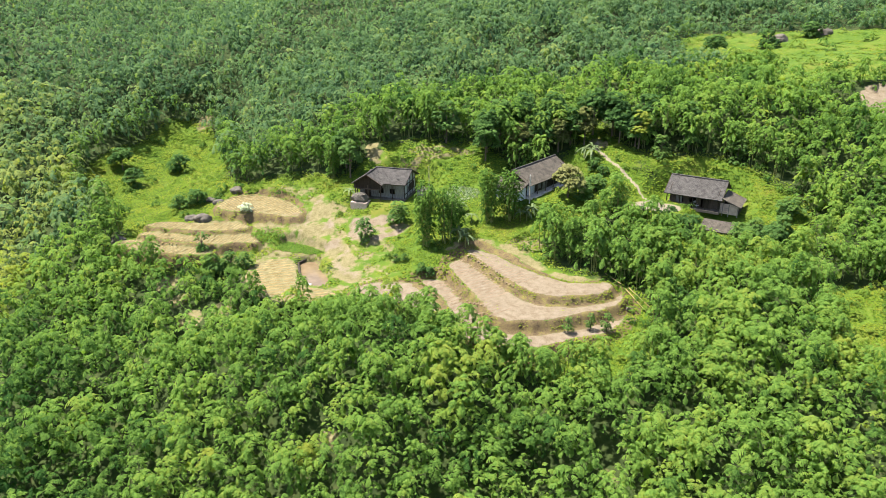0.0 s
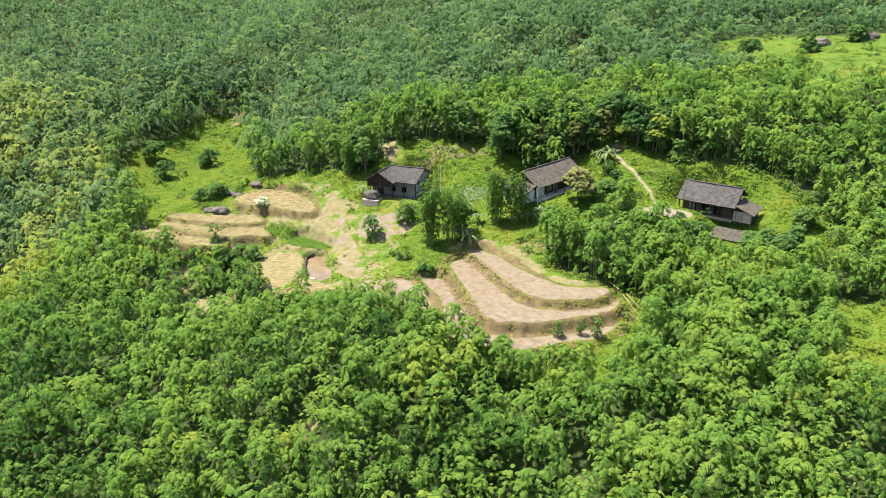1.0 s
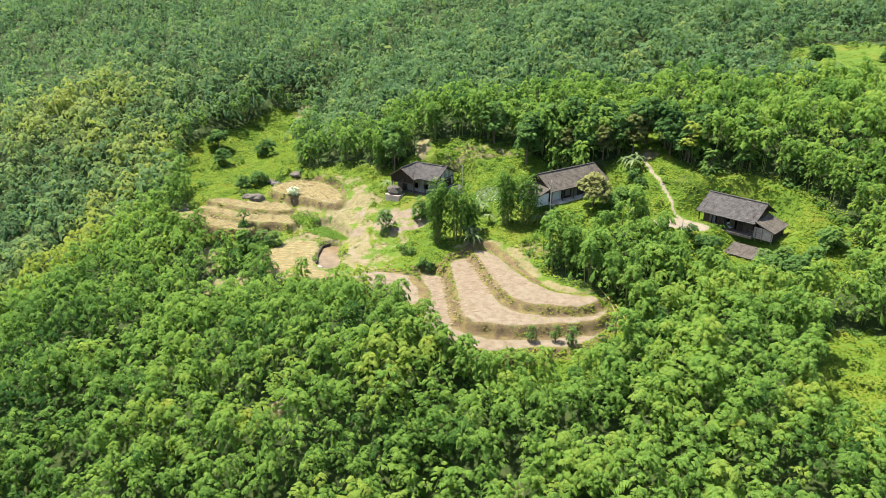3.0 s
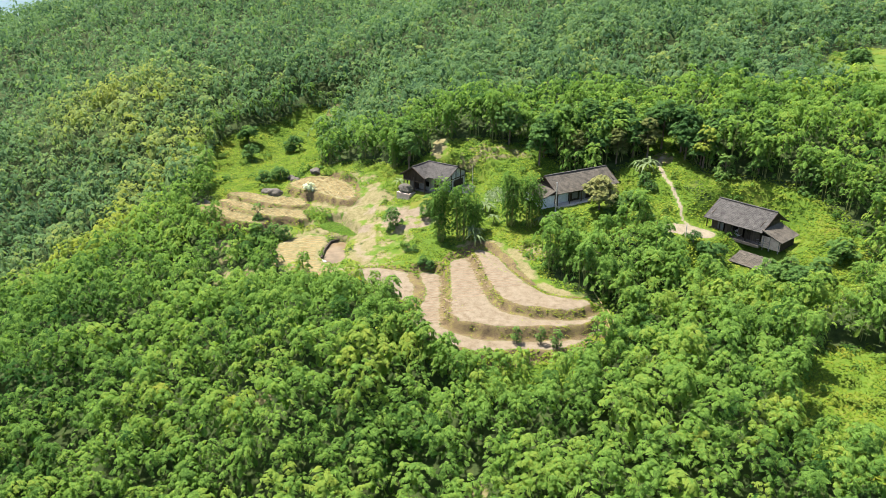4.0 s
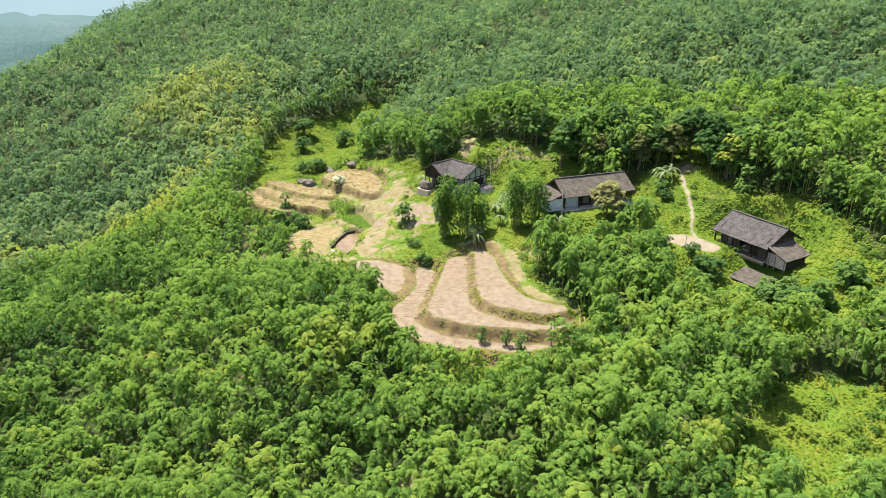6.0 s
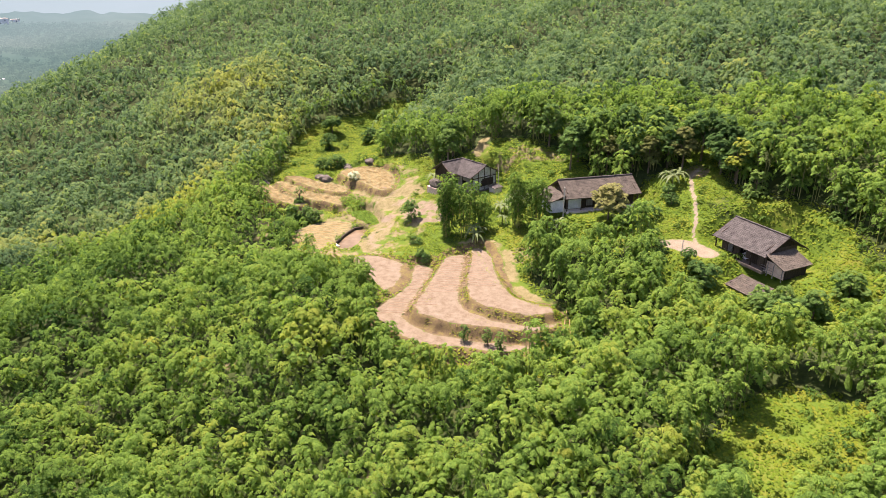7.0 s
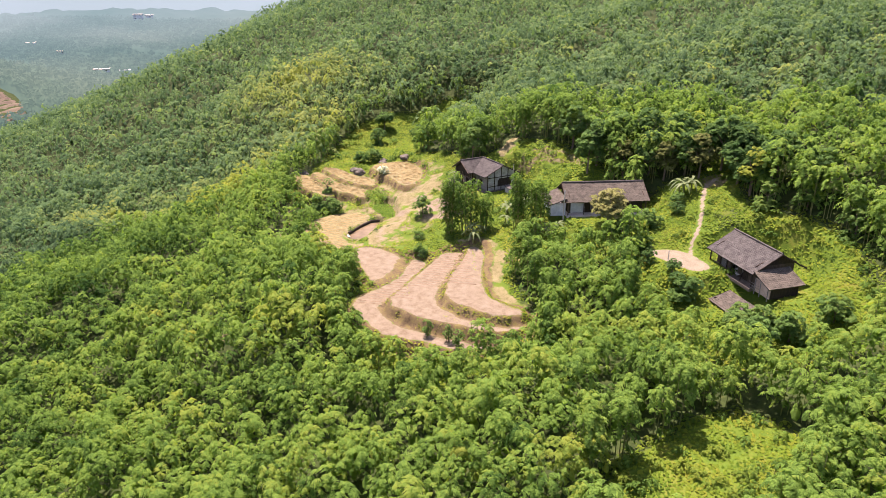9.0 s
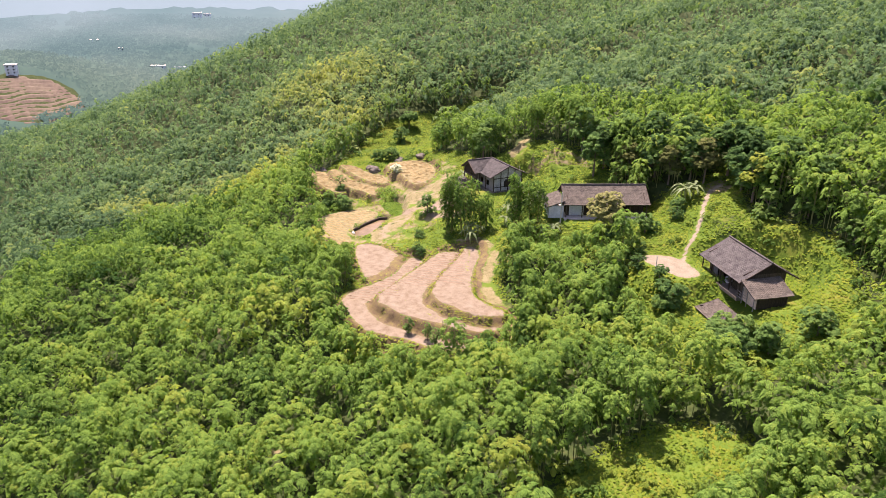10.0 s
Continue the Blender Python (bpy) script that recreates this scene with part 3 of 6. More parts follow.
def plumes(rng, base, angle, length, width, rise, droop, segs, fringe=0):
    """Arching feathery plumes with toothed edges: quads, the way each corner looks, and the plume's number for each quad."""
    k, s = len(base), np.linspace(0, 1, segs + 1)[None, :, None]
    zero = np.zeros(k)
    d = np.stack((np.cos(angle), np.sin(angle), zero), 1)[:, None]
    e = np.stack((-np.sin(angle), np.cos(angle), zero), 1)[:, None]
    up = np.array([0, 0, 1.0])
    ln, wd, ri, dr = (np.asarray(v, float)[:, None, None] for v in (length, width, rise, droop))
    mid = np.asarray(base, float)[:, None] + d * ln * s * (1 - 0.18 * s) + up * ln * (ri * s - dr * s * s)
    along = d * (1 - 0.36 * s) + up * (ri - 2 * dr * s)
    n = np.cross(along, np.broadcast_to(e, along.shape))
    n /= np.linalg.norm(n, axis=2)[..., None]
    n = np.where(n[..., 2:] < 0, -n, n) if segs < 3 else n
    sides, looks = [], []
    for sign in (-1, 1):
        tooth = np.where(np.arange(segs + 1) % 2 == (sign > 0), 1.15, 0.8)[None, :, None] * rng.uniform(0.8, 1.2, (k, segs + 1, 1))
        w = wd * np.sin(math.pi * (0.14 + 0.78 * s)) * tooth
        sides.append(mid + sign * e * w - n * w * 0.55 + d * w * 0.35)
        m = 0.75 * n + 0.62 * sign * e
        looks.append(m / np.linalg.norm(m, axis=2)[..., None])
    quads, ways = [], []
    for p, m, flip in ((sides[0], looks[0], True), (sides[1], looks[1], False)):
        # each leaflet narrows from the rib to its tip
        tip, run = 0.5 * (p[:, :-1] + p[:, 1:]), 0.5 * (p[:, 1:] - p[:, :-1])
        tip = tip + (tip - mid[:, :-1]) * rng.uniform(-0.2, 0.35, (k, segs, 1))
        q = np.stack((mid[:, :-1], mid[:, 1:], tip + 0.35 * run, tip - 0.35 * run), 2)
        v = np.stack((n[:, :-1], n[:, 1:], m[:, 1:], m[:, :-1]), 2)
        quads.append(q[:, :, ::-1] if flip else q)
        ways.append(v[:, :, ::-1] if flip else v)
    quads, ways = np.concatenate(quads, 1), np.concatenate(ways, 1)
    number = np.repeat(np.arange(k), quads.shape[1])
    quads, ways = quads.reshape(-1, 4, 3), ways.reshape(-1, 4, 3)
    if fringe:
        # loose sprays that hang past the edges
        i = np.repeat(np.arange(k), fringe)
        j = rng.randint(1, segs + 1, len(i))
        side = rng.randint(0, 2, len(i))
        p = np.where(side[:, None] == 0, sides[0][i, j], sides[1][i, j]) + rng.normal(0, 0.06, (len(i), 3))
        m = np.where(side[:, None] == 0, looks[0][i, j], looks[1][i, j])
        out = d[i, 0] * 0.7 + e[i, 0] * (side * 2 - 1)[:, None] * 0.7 - up * 0.55
        leaf = leaf_cloud(p, m, out, 0.36 * ln[i, 0, 0], 0.16 * ln[i, 0, 0], rng, 0.25)
        quads, ways = np.concatenate((quads, leaf[:, ::-1])), np.concatenate((ways, np.repeat(m[:, None], 4, 1)))
        number = np.concatenate((number, i))
    return quads, ways, number


def bamboo_head(rng, radius, height, count, segs, fringe=0):
    """The drooping head of a bamboo, top at 0: plumes that arch out of its tip and hang round it lower down."""
    top = max(3, int(count * 0.42))
    rest = count - top
    a = np.concatenate((6.28 * np.arange(top) / top, 6.28 * np.arange(rest) / max(rest, 1))) + rng.uniform(-0.5, 0.5, count) + rng.uniform(0, 6.28)
    r = np.concatenate((rng.uniform(0, 0.2, top), rng.uniform(0.2, 0.7, rest))) * radius
    z = np.concatenate((-rng.uniform(0.25, 0.6, top) * radius, -rng.uniform(0.35, 1.0, rest) * height))
    length = np.concatenate((rng.uniform(0.5, 0.9, top), rng.uniform(0.38, 0.68, rest))) * radius
    rise = np.concatenate((rng.uniform(0.5, 0.95, top), rng.uniform(0.2, 0.6, rest)))
    droop = rise + rng.uniform(0.15, 0.7, count)
    q, m, i = plumes(rng, np.stack((r * np.cos(a), r * np.sin(a), z), 1), a, length, length * rng.uniform(0.26, 0.42, count), rise, droop, segs, fringe)
    # the lower plumes carry a little shade in their tint
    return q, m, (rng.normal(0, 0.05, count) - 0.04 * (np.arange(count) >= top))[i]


def bamboo_side(rng, radius, height, count, segs, fringe=0):
    """Plumes hanging all the way down a bamboo seen from its side, foot at 0."""
    h = height * (0.12 + 0.86 * np.sort(rng.beta(1.5, 1.0, count)))
    a = 2.4 * np.arange(count) + rng.uniform(-0.6, 0.6, count)
    bulge = radius * (0.40 + 0.34 * np.sin(np.clip(h / height, 0, 1) * 2.7)) * rng.uniform(0.5, 1.0, count)
    length = radius * rng.uniform(0.5, 0.85, count)
    rise = rng.uniform(0.2, 0.6, count)
    q, m, i = plumes(rng, np.stack((bulge * np.cos(a), bulge * np.sin(a), h), 1), a, length, length * rng.uniform(0.32, 0.46, count), rise, rise + rng.uniform(0.4, 1.0, count), segs, fringe)
    # tint darkens toward the foot: shade put into the leaf colour
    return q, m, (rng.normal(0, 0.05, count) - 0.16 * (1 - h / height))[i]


def swung(ways, turn):
    """The ways that corners look, turned with each of many plants."""
    c, s = np.cos(turn)[:, None, None], np.sin(turn)[:, None, None]
    x, y, z = ways[None, ..., 0], ways[None, ..., 1], ways[None, ..., 2]
    return np.stack((x * c - y * s, x * s + y * c, z + 0 * c), -1).astype(np.float32).reshape(-1, 4, 3)


def foliage(name, quads, ways, tint, material):
    """One mesh of plume quads with soft corners."""
    mesh = fill(bpy.data.meshes.new(name), quads.reshape(-1, 3), np.arange(len(quads) * 4).reshape(-1, 4))
    mesh.attributes.new("tint", "FLOAT", "FACE").data.foreach_set("value", np.asarray(tint, np.float32))
    mesh.attributes.new("custom_normal", "FLOAT_VECTOR", "POINT").data.foreach_set("vector", np.ascontiguousarray(ways, np.float32).ravel())
    mesh.materials.append(material)
    return mesh


class Grove:
    """Gathers many scattered plants into one mesh."""

    def __init__(self):
        self.quads, self.ways, self.tints = [], [], []

    def plant(self, head, xyz, turn, size, stretch, tint):
        q, m, shade = head
        self.quads.append(scatter(q, xyz, turn, size, stretch).astype(np.float32).reshape(-1, 4, 3))
        self.ways.append(swung(m, turn))
        self.tints.append((np.asarray(tint)[:, None] + shade[None]).ravel())

    def mesh(self, name, material):
        return foliage(name, np.concatenate(self.quads), np.concatenate(self.ways), np.concatenate(self.tints), material)


def sticks(bottoms, tops, radius, sides=3):
    """Thin tapered poles as one array of quads."""
    k, a = len(bottoms), np.arange(sides) * 6.28 / sides
    ring = np.stack((np.cos(a), np.sin(a), 0 * a), 1)
    low = bottoms[:, None] + ring[None] * radius
    high = tops[:, None] + ring[None] * radius * 0.45
    return np.stack((low, np.roll(low, -1, 1), np.roll(high, -1, 1), high), 2).reshape(-1, 4, 3)


CLEAR = [("farm", 0.5), ("meadow", 1.0), ("hill_pasture", 1.5), ("brown_field", 1.0), ("brush", 0.5), ("cut_bank", 0.5)]


def openness(x, y):
    """Distance into the nearest open ground (above 0: open)."""
    out = np.full(x.shape, -1e9)
    for name, _ in CLEAR:
        out = np.maximum(out, inside(PLOTS[name], x, y))
    return out


def jittered(x0, x1, y0, y1, cell, rng):
    gx, gy = np.meshgrid(np.arange(x0, x1, cell), np.arange(y0, y1, cell))
    gx = gx + (np.arange(gx.shape[0]) % 2)[:, None] * cell * 0.5
    return gx.ravel() + rng.uniform(-0.42, 0.42, gx.size) * cell, gy.ravel() + rng.uniform(-0.42, 0.42, gx.size) * cell


VIEW = [(-52, 44), (0, 42), (30, 46), (62, 54), (92, 70), (88, 96), (128, 170), (192, 270), (232, 345), (-60, 352), (-250, 440), (-440, 420), (-430, 115), (-200, 72), (-100, 58)]
HUB = (35, 20)


HOLES = [(-44.6, 108, 2.6), (-39.4, 109.8, 2.2), (-52.4, 118.6, 2.4), (-48.5, 113.6, 2.0), (-45, 84.5, 2.4), (-93, 121, 3.0), (-84, 127, 2.2), (-16, 78, 1.6), (20, 69, 1.5), (62, 108, 2.0), (52, 88, 1.6), (-60, 96, 1.6), (-110, 130, 2.6), (-72, 205, 3.0)]


def yellowness(x, y):
    """Where the bamboo is older and yellow; d raises the tint mid-front and lowers it on the left."""
    a = np.exp(-(((x + 132) / 28) ** 2 + ((y - 176) / 22) ** 2)) + np.exp(-(((x + 92) / 12) ** 2 + ((y - 152) / 22) ** 2)) * 0.9
    b = np.exp(-(((x + 118) / 34) ** 2 + ((y - 104 - 0.42 * (x + 118)) / 7.5) ** 2)) + 0.8 * np.exp(-(((x + 88) / 9) ** 2 + ((y - 120) / 12) ** 2))
    c = 0.8 * np.exp(-(((x - 55) / 5) ** 2 + ((y - 79) / 5) ** 2)) + 0.5 * np.exp(-(((x - 48) / 8) ** 2 + ((y - 143) / 4) ** 2))
    d = 0.20 * np.exp(-(((x - 4) / 34) ** 2 + ((y - 72) / 18) ** 2)) - 0.22 * smooth(-30, -62, x) * smooth(106, 92, y) * (1 - np.clip(2 * b, 0, 1))
    return np.clip(a + b + c + d, -0.3, 1)


def canopy_height(x, y):
    h = 8.2 + 1.5 * waves(x, y, 26, 21) + 1.0 * waves(x, y, 11, 22)
    young = np.exp(-(((x + 42) / 10) ** 2 + ((y - 116) / 7) ** 2))
    front = smooth(-50, -42, x) * smooth(-2, -12, x) * smooth(93, 99, y) * smooth(128, 116, y)
    h = h - 2.6 * np.exp(-(((x - 29) / 7) ** 2 + ((y - 122) / 6) ** 2)) - 2.8 * np.exp(-(((x - 52) / 10) ** 2 + ((y - 106) / 6) ** 2)) - 2.6 * np.exp(-(((x - 22) / 7) ** 2 + ((y - 80.5) / 4) ** 2)) + 1.6 * np.exp(-(((x - 1) / 7) ** 2 + ((y - 85) / 6) ** 2))
    h = h - 3.6 * smooth(-30, -6, inside(PLOTS["hill_pasture"], x, y))
    return h - 2.6 * young - 4.0 * front - 1.5 * np.exp(-(((x - 35) / 9) ** 2 + ((y - 100) / 8) ** 2))


def forest():
    rng = np.random.RandomState(4)
    bands = [  # from, to, cell, plumes, segments, fringe, crown radius
        (0, 98, 2.05, 18, 5, 0, 1.65), (98, 160, 2.3, 13, 4, 0, 1.85), (160, 245, 2.9, 10, 3, 0, 2.15), (245, 640, 4.0, 8, 2, 0, 2.8)]
    near_grove, far_grove, edge = Grove(), Grove(), []
    for near, far, cell, count, segs, fringe, radius in bands:
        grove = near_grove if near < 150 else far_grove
        x, y = jittered(-480, 265, 18, 480, cell, rng)
        d = np.hypot(x - HUB[0], y - HUB[1])
        keep = (d >= near) & (d < far) & (inside(VIEW, x, y) > 0)
        x, y = x[keep], y[keep]
        o = openness(x, y)
        ragged = o + 1.1 * waves(x, y, 9, 44) * smooth(34, 40, x + 0.3 * (y - 110))
        keep = (o < -0.4) & (ragged < -0.4)
        x, y, o = x[keep], y[keep], o[keep]
        for hx, hy, hr in HOLES:
            clear_of = np.hypot(x - hx, y - hy) > hr
            x, y, o = x[clear_of], y[clear_of], o[clear_of]
        gap = waves(x, y, 11, 40) + 0.6 * waves(x, y, 5, 41)
        keep = gap < 0.98
        x, y, o = x[keep], y[keep], o[keep]
        h = canopy_height(x, y) * rng.uniform(0.72, 1.2, len(x)) + 0.7 * waves(x, y, 6.5, 45)
        size = np.clip(rng.lognormal(0, 0.24, len(x)), 0.6, 1.65)
        h = h + 1.6 * (size - 1)
        z = ground(x, y) + h
        # the last term dulls the tint with distance, as haze
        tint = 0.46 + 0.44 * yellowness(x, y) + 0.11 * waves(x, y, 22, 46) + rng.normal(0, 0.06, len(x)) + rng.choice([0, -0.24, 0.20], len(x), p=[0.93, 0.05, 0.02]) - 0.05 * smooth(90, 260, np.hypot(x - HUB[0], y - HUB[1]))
        kind = rng.randint(0, 8, len(x))
        at = np.stack((x, y, z), 1)
        for v in range(8):
            m = kind == v
            if m.any():
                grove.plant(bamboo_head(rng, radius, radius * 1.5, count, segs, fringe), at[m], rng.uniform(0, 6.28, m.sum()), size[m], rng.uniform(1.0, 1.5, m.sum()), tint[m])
        # a lower tier that closes the gaps between the heads, tinted darker for shade
        at = np.stack((x + rng.normal(0, 0.8, len(x)), y + rng.normal(0, 0.8, len(x)), z - 1.9), 1)
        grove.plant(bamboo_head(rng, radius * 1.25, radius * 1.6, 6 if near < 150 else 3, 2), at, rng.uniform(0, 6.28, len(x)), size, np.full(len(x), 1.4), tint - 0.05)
        m = (o > -4.5) & (np.hypot(x - HUB[0], y - HUB[1]) < 240)
        edge.append(np.stack((x, y, h, tint, o), 1)[m])
    # the forest goes on, more thinly drawn, outside
    for x0, x1, y0, y1, cell, count, radius in ((-110, 150, -60, 66, 3.7, 8, 2.7), (-420, 330, -160, 520, 8.0, 7, 5.0)):
        x, y = jittered(x0, x1, y0, y1, cell, rng)
        keep = (inside(VIEW, x, y) < -1.5) & (openness(x, y) < -3)
        if cell > 5:
            keep &= ~((x > -108) & (x < 148) & (y > -58) & (y < 64))
        x, y = x[keep], y[keep]
        tint = 0.46 + 0.1 * waves(x, y, 17, 46) + rng.normal(0, 0.06, len(x))
        (near_grove if cell < 5 else far_grove).plant(bamboo_head(rng, radius, radius * 1.3, count, 2), np.stack((x, y, ground(x, y) + 8.0), 1), rng.uniform(0, 6.28, len(x)), rng.uniform(0.75, 1.25, len(x)), rng.uniform(1.1, 1.6, len(x)), tint)
    tagged(new("hillside_forest", far_grove.mesh("hillside_forest", LEAF_HAZED)), "bamboo forest climbing the far hillside, its leaf colour greyed for haze", "forest", kind="stuff")
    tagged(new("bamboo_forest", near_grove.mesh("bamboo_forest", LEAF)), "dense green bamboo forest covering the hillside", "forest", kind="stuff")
    return np.concatenate(edge)


EDGE = forest()


def part(name, mesh_or_bm, material, parent, label=""):
    """Links one mesh under a thing or a part."""
    if isinstance(mesh_or_bm, bmesh.types.BMesh):
        mesh = bpy.data.meshes.new(name)
        mesh_or_bm.to_mesh(mesh)
        mesh_or_bm.free()
        mesh.materials.append(material)
    else:
        mesh = mesh_or_bm
    ob = new(name, mesh)
    ob.parent = parent
    if label:
        tagged(ob, label)
    return ob


def quad_mesh(name, quads, material):
    mesh = bpy.data.meshes.new(name)
    fill(mesh, quads.reshape(-1, 3), np.arange(len(quads) * 4).reshape(-1, 4))
    mesh.materials.append(material)
    return mesh


def bamboo_kinds(count=8):
    """Bamboo stems with leaves down their sides, for the rim of the forest; 8 m high."""
    out = []
    rng = np.random.RandomState(17)
    for v in range(count):
        root = new("bamboo")
        root.empty_display_size = 0.3
        side, head = bamboo_side(rng, 1.4, 7.4, 30, 4), bamboo_head(rng, 1.45, 2.0, 14, 4)
        q, m = np.concatenate((side[0], head[0] + [0, 0, 8.0])), np.concatenate((side[1], head[1]))
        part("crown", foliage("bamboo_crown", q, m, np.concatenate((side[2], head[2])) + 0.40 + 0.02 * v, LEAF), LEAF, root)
        for i in range(3):
            a, r = rng.uniform(0, 6.28), rng.uniform(0.15, 0.7)
            foot = np.array([[r * math.cos(a), r * math.sin(a), -0.6]])
            top = foot * [1.7, 1.7, 0] + [[0, 0, 7.2]]
            part("culm", quad_mesh("bamboo_culm", sticks(foot, top, 0.06, 4), CULM), CULM, root)
        out.append(root)
    return out


def rim():
    rng = np.random.RandomState(23)
    kinds = bamboo_kinds()
    order = np.argsort(-EDGE[:, 4] + 0.02 * np.hypot(EDGE[:, 0] - 5, EDGE[:, 1] - 115))
    chosen = EDGE[order][:290]
    for i, (x, y, h, tint, o) in enumerate(chosen):
        source = kinds[i % len(kinds)]
        s = h / 8.0
        m = Matrix.Translation((x, y, at_ground(x, y))) @ Matrix.Rotation(rng.uniform(0, 6.28), 4, "Z") @ Matrix.Diagonal((s * 1.05, s * 1.05, s, 1))
        if i < len(kinds):
            source.matrix_basis = m
            ob = source
        else:
            ob = source.copy()
            scene.collection.objects.link(ob)
            for child in source.children:
                c = child.copy()
                scene.collection.objects.link(c)
                c.parent = ob
            ob.matrix_basis = m
        tagged(ob, "leafy green bamboo standing at the edge of the forest", "bamboo", "bamboo along the clearing")
    rest = EDGE[order][290:]
    grove = Grove()
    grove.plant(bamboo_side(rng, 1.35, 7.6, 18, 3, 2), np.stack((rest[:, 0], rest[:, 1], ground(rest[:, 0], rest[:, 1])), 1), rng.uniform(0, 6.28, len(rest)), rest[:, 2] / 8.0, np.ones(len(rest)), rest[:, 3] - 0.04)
    tagged(new("bamboo_rim", grove.mesh("bamboo_rim", LEAF)), "bamboo foliage hanging down the forest edge", "bamboo", kind="stuff")


rim()


# ---- the distance ----
def valley_material():
    """Woods and fields far off in the valley, with the haze of distance painted in."""
    n = Nodes("hazed_valley")
    at = n.place()
    coords = n.tree.nodes.new("ShaderNodeSeparateXYZ")
    n.link(at, coords.inputs[0])
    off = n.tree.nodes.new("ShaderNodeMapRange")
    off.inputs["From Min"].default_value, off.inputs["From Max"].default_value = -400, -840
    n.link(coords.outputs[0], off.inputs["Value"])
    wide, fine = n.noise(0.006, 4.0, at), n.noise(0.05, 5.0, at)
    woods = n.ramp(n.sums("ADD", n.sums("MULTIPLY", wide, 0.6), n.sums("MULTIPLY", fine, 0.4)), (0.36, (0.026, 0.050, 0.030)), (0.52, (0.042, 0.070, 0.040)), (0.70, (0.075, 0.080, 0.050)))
    # haze put into the colour: base fades out as a pale glow takes over
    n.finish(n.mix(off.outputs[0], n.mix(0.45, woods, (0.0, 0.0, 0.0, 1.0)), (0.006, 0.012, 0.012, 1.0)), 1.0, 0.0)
    haze_glow = n.mix(off.outputs[0], n.ramp(wide, (0.36, (0.020, 0.050, 0.046)), (0.62, (0.046, 0.082, 0.060))), n.ramp(wide, (0.36, (0.090, 0.156, 0.162)), (0.62, (0.125, 0.192, 0.200))))
    n.link(haze_glow, n.bsdf.inputs["Emission Color"])
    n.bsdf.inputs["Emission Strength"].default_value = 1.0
    return n.mat


HAZED_VALLEY = valley_material()


def far_woods():
    """The valley beyond the ridge: one rolling sheet of woods and small fields, with tree heads on it."""
    rng = np.random.RandomState(61)
    xs, ys = np.arange(-1180, -400, 9.0), np.arange(20, 820, 9.0)
    gx, gy = np.meshgrid(xs, ys)
    west = smooth(-385, -440, gx)
    tufts = (1.6 * waves(gx, gy, 24, 67) + 1.3 * waves(gx, gy, 15, 68)) * smooth(-0.6, 0.2, waves(gx, gy, 130, 64))
    ob, _, _ = sheet("valley_backdrop", xs, ys, ground(gx, gy) + 2.2 + tufts - 14 * (1 - west) - 10 * smooth(30, 24, np.hypot(gx + 478, (gy - 146) * 0.85)), HAZED_VALLEY)
    tagged(ob, "woods and fields on the valley floor, paled by a painted haze glow", "backdrop", kind="structure")
    x, y = jittered(-1000, -400, 40, 700, 8.0, rng)
    away = np.hypot(x - 60, y - 30)
    keep = (away < 950) & (np.hypot(x + 480, (y - 146) * 0.8) > 29) & (x < -400)
    keep &= (waves(x, y, 130, 64) + 0.5 * waves(x, y, 40, 65)) > -0.9
    x, y = x[keep], y[keep]
    t, way = dome(rng, 40, 5.4, 5.5, 5, 3.0, 2.4, 0.15, facing=True)
    t, turn = t[:, 1:], rng.uniform(0, 6.28, len(x))
    size = rng.uniform(0.6, 1.3, len(x))
    q = scatter(t, np.stack((x, y, ground(x, y) + 6.5), 1), turn, size, np.ones(len(x))).reshape(-1, 3, 3)
    tagged(new("valley_woods", leaves("valley_woods", q, np.full(len(q), 0.5), HAZED_VALLEY, turned(0.6 * way + [0, 0, 0.6], turn))), "green woods in the valley beyond the ridge, paled by a painted haze glow", "woods", kind="stuff")


far_woods()


def red_terraces():
    """Stepped red and straw-coloured fields on the knoll across the valley."""
    xs, ys = np.arange(-512, -438, 1.2), np.arange(104, 188, 1.6)
    gx, gy = np.meshgrid(xs, ys)
    z = ground(gx, gy)
    step = 2.2
    wob = z + 0.8 * waves(gx, gy, 40, 75)
    k = np.floor(wob / step)
    z = z + (step * (k + smooth(0.72, 1.0, wob / step - k)) - wob) + 1.2 - 6.0 * smooth(27, 36, np.hypot(gx + 474, (gy - 148) * 0.9) + 3 * waves(gx, gy, 25, 76))
    ob, _, _ = sheet("terraced_field", xs, ys, z, FIELD_FAR)
    tagged(ob, "stepped red-brown fields on the knoll across the valley", "field", kind="structure")


FIELD_FAR = rough_material("far_red_field", (0.070, 0.050, 0.040), (0.135, 0.112, 0.074), 0.05, grain=12.0, bump=0.2)
red_terraces()


def mist_material():
    n = Nodes("glowing_mist")
    at = n.place()
    height = n.tree.nodes.new("ShaderNodeSeparateXYZ")
    n.link(at, height.inputs[0])
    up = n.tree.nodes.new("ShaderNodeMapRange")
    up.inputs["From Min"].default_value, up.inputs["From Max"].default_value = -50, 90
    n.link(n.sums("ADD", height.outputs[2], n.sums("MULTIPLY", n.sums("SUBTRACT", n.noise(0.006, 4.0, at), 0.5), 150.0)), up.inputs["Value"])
    # mist is painted as a blue emission, paler with height
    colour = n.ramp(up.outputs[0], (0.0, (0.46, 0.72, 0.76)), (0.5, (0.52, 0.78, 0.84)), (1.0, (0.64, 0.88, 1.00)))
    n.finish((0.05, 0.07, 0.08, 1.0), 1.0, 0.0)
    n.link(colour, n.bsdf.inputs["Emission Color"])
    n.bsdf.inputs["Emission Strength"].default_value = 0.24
    return n.mat


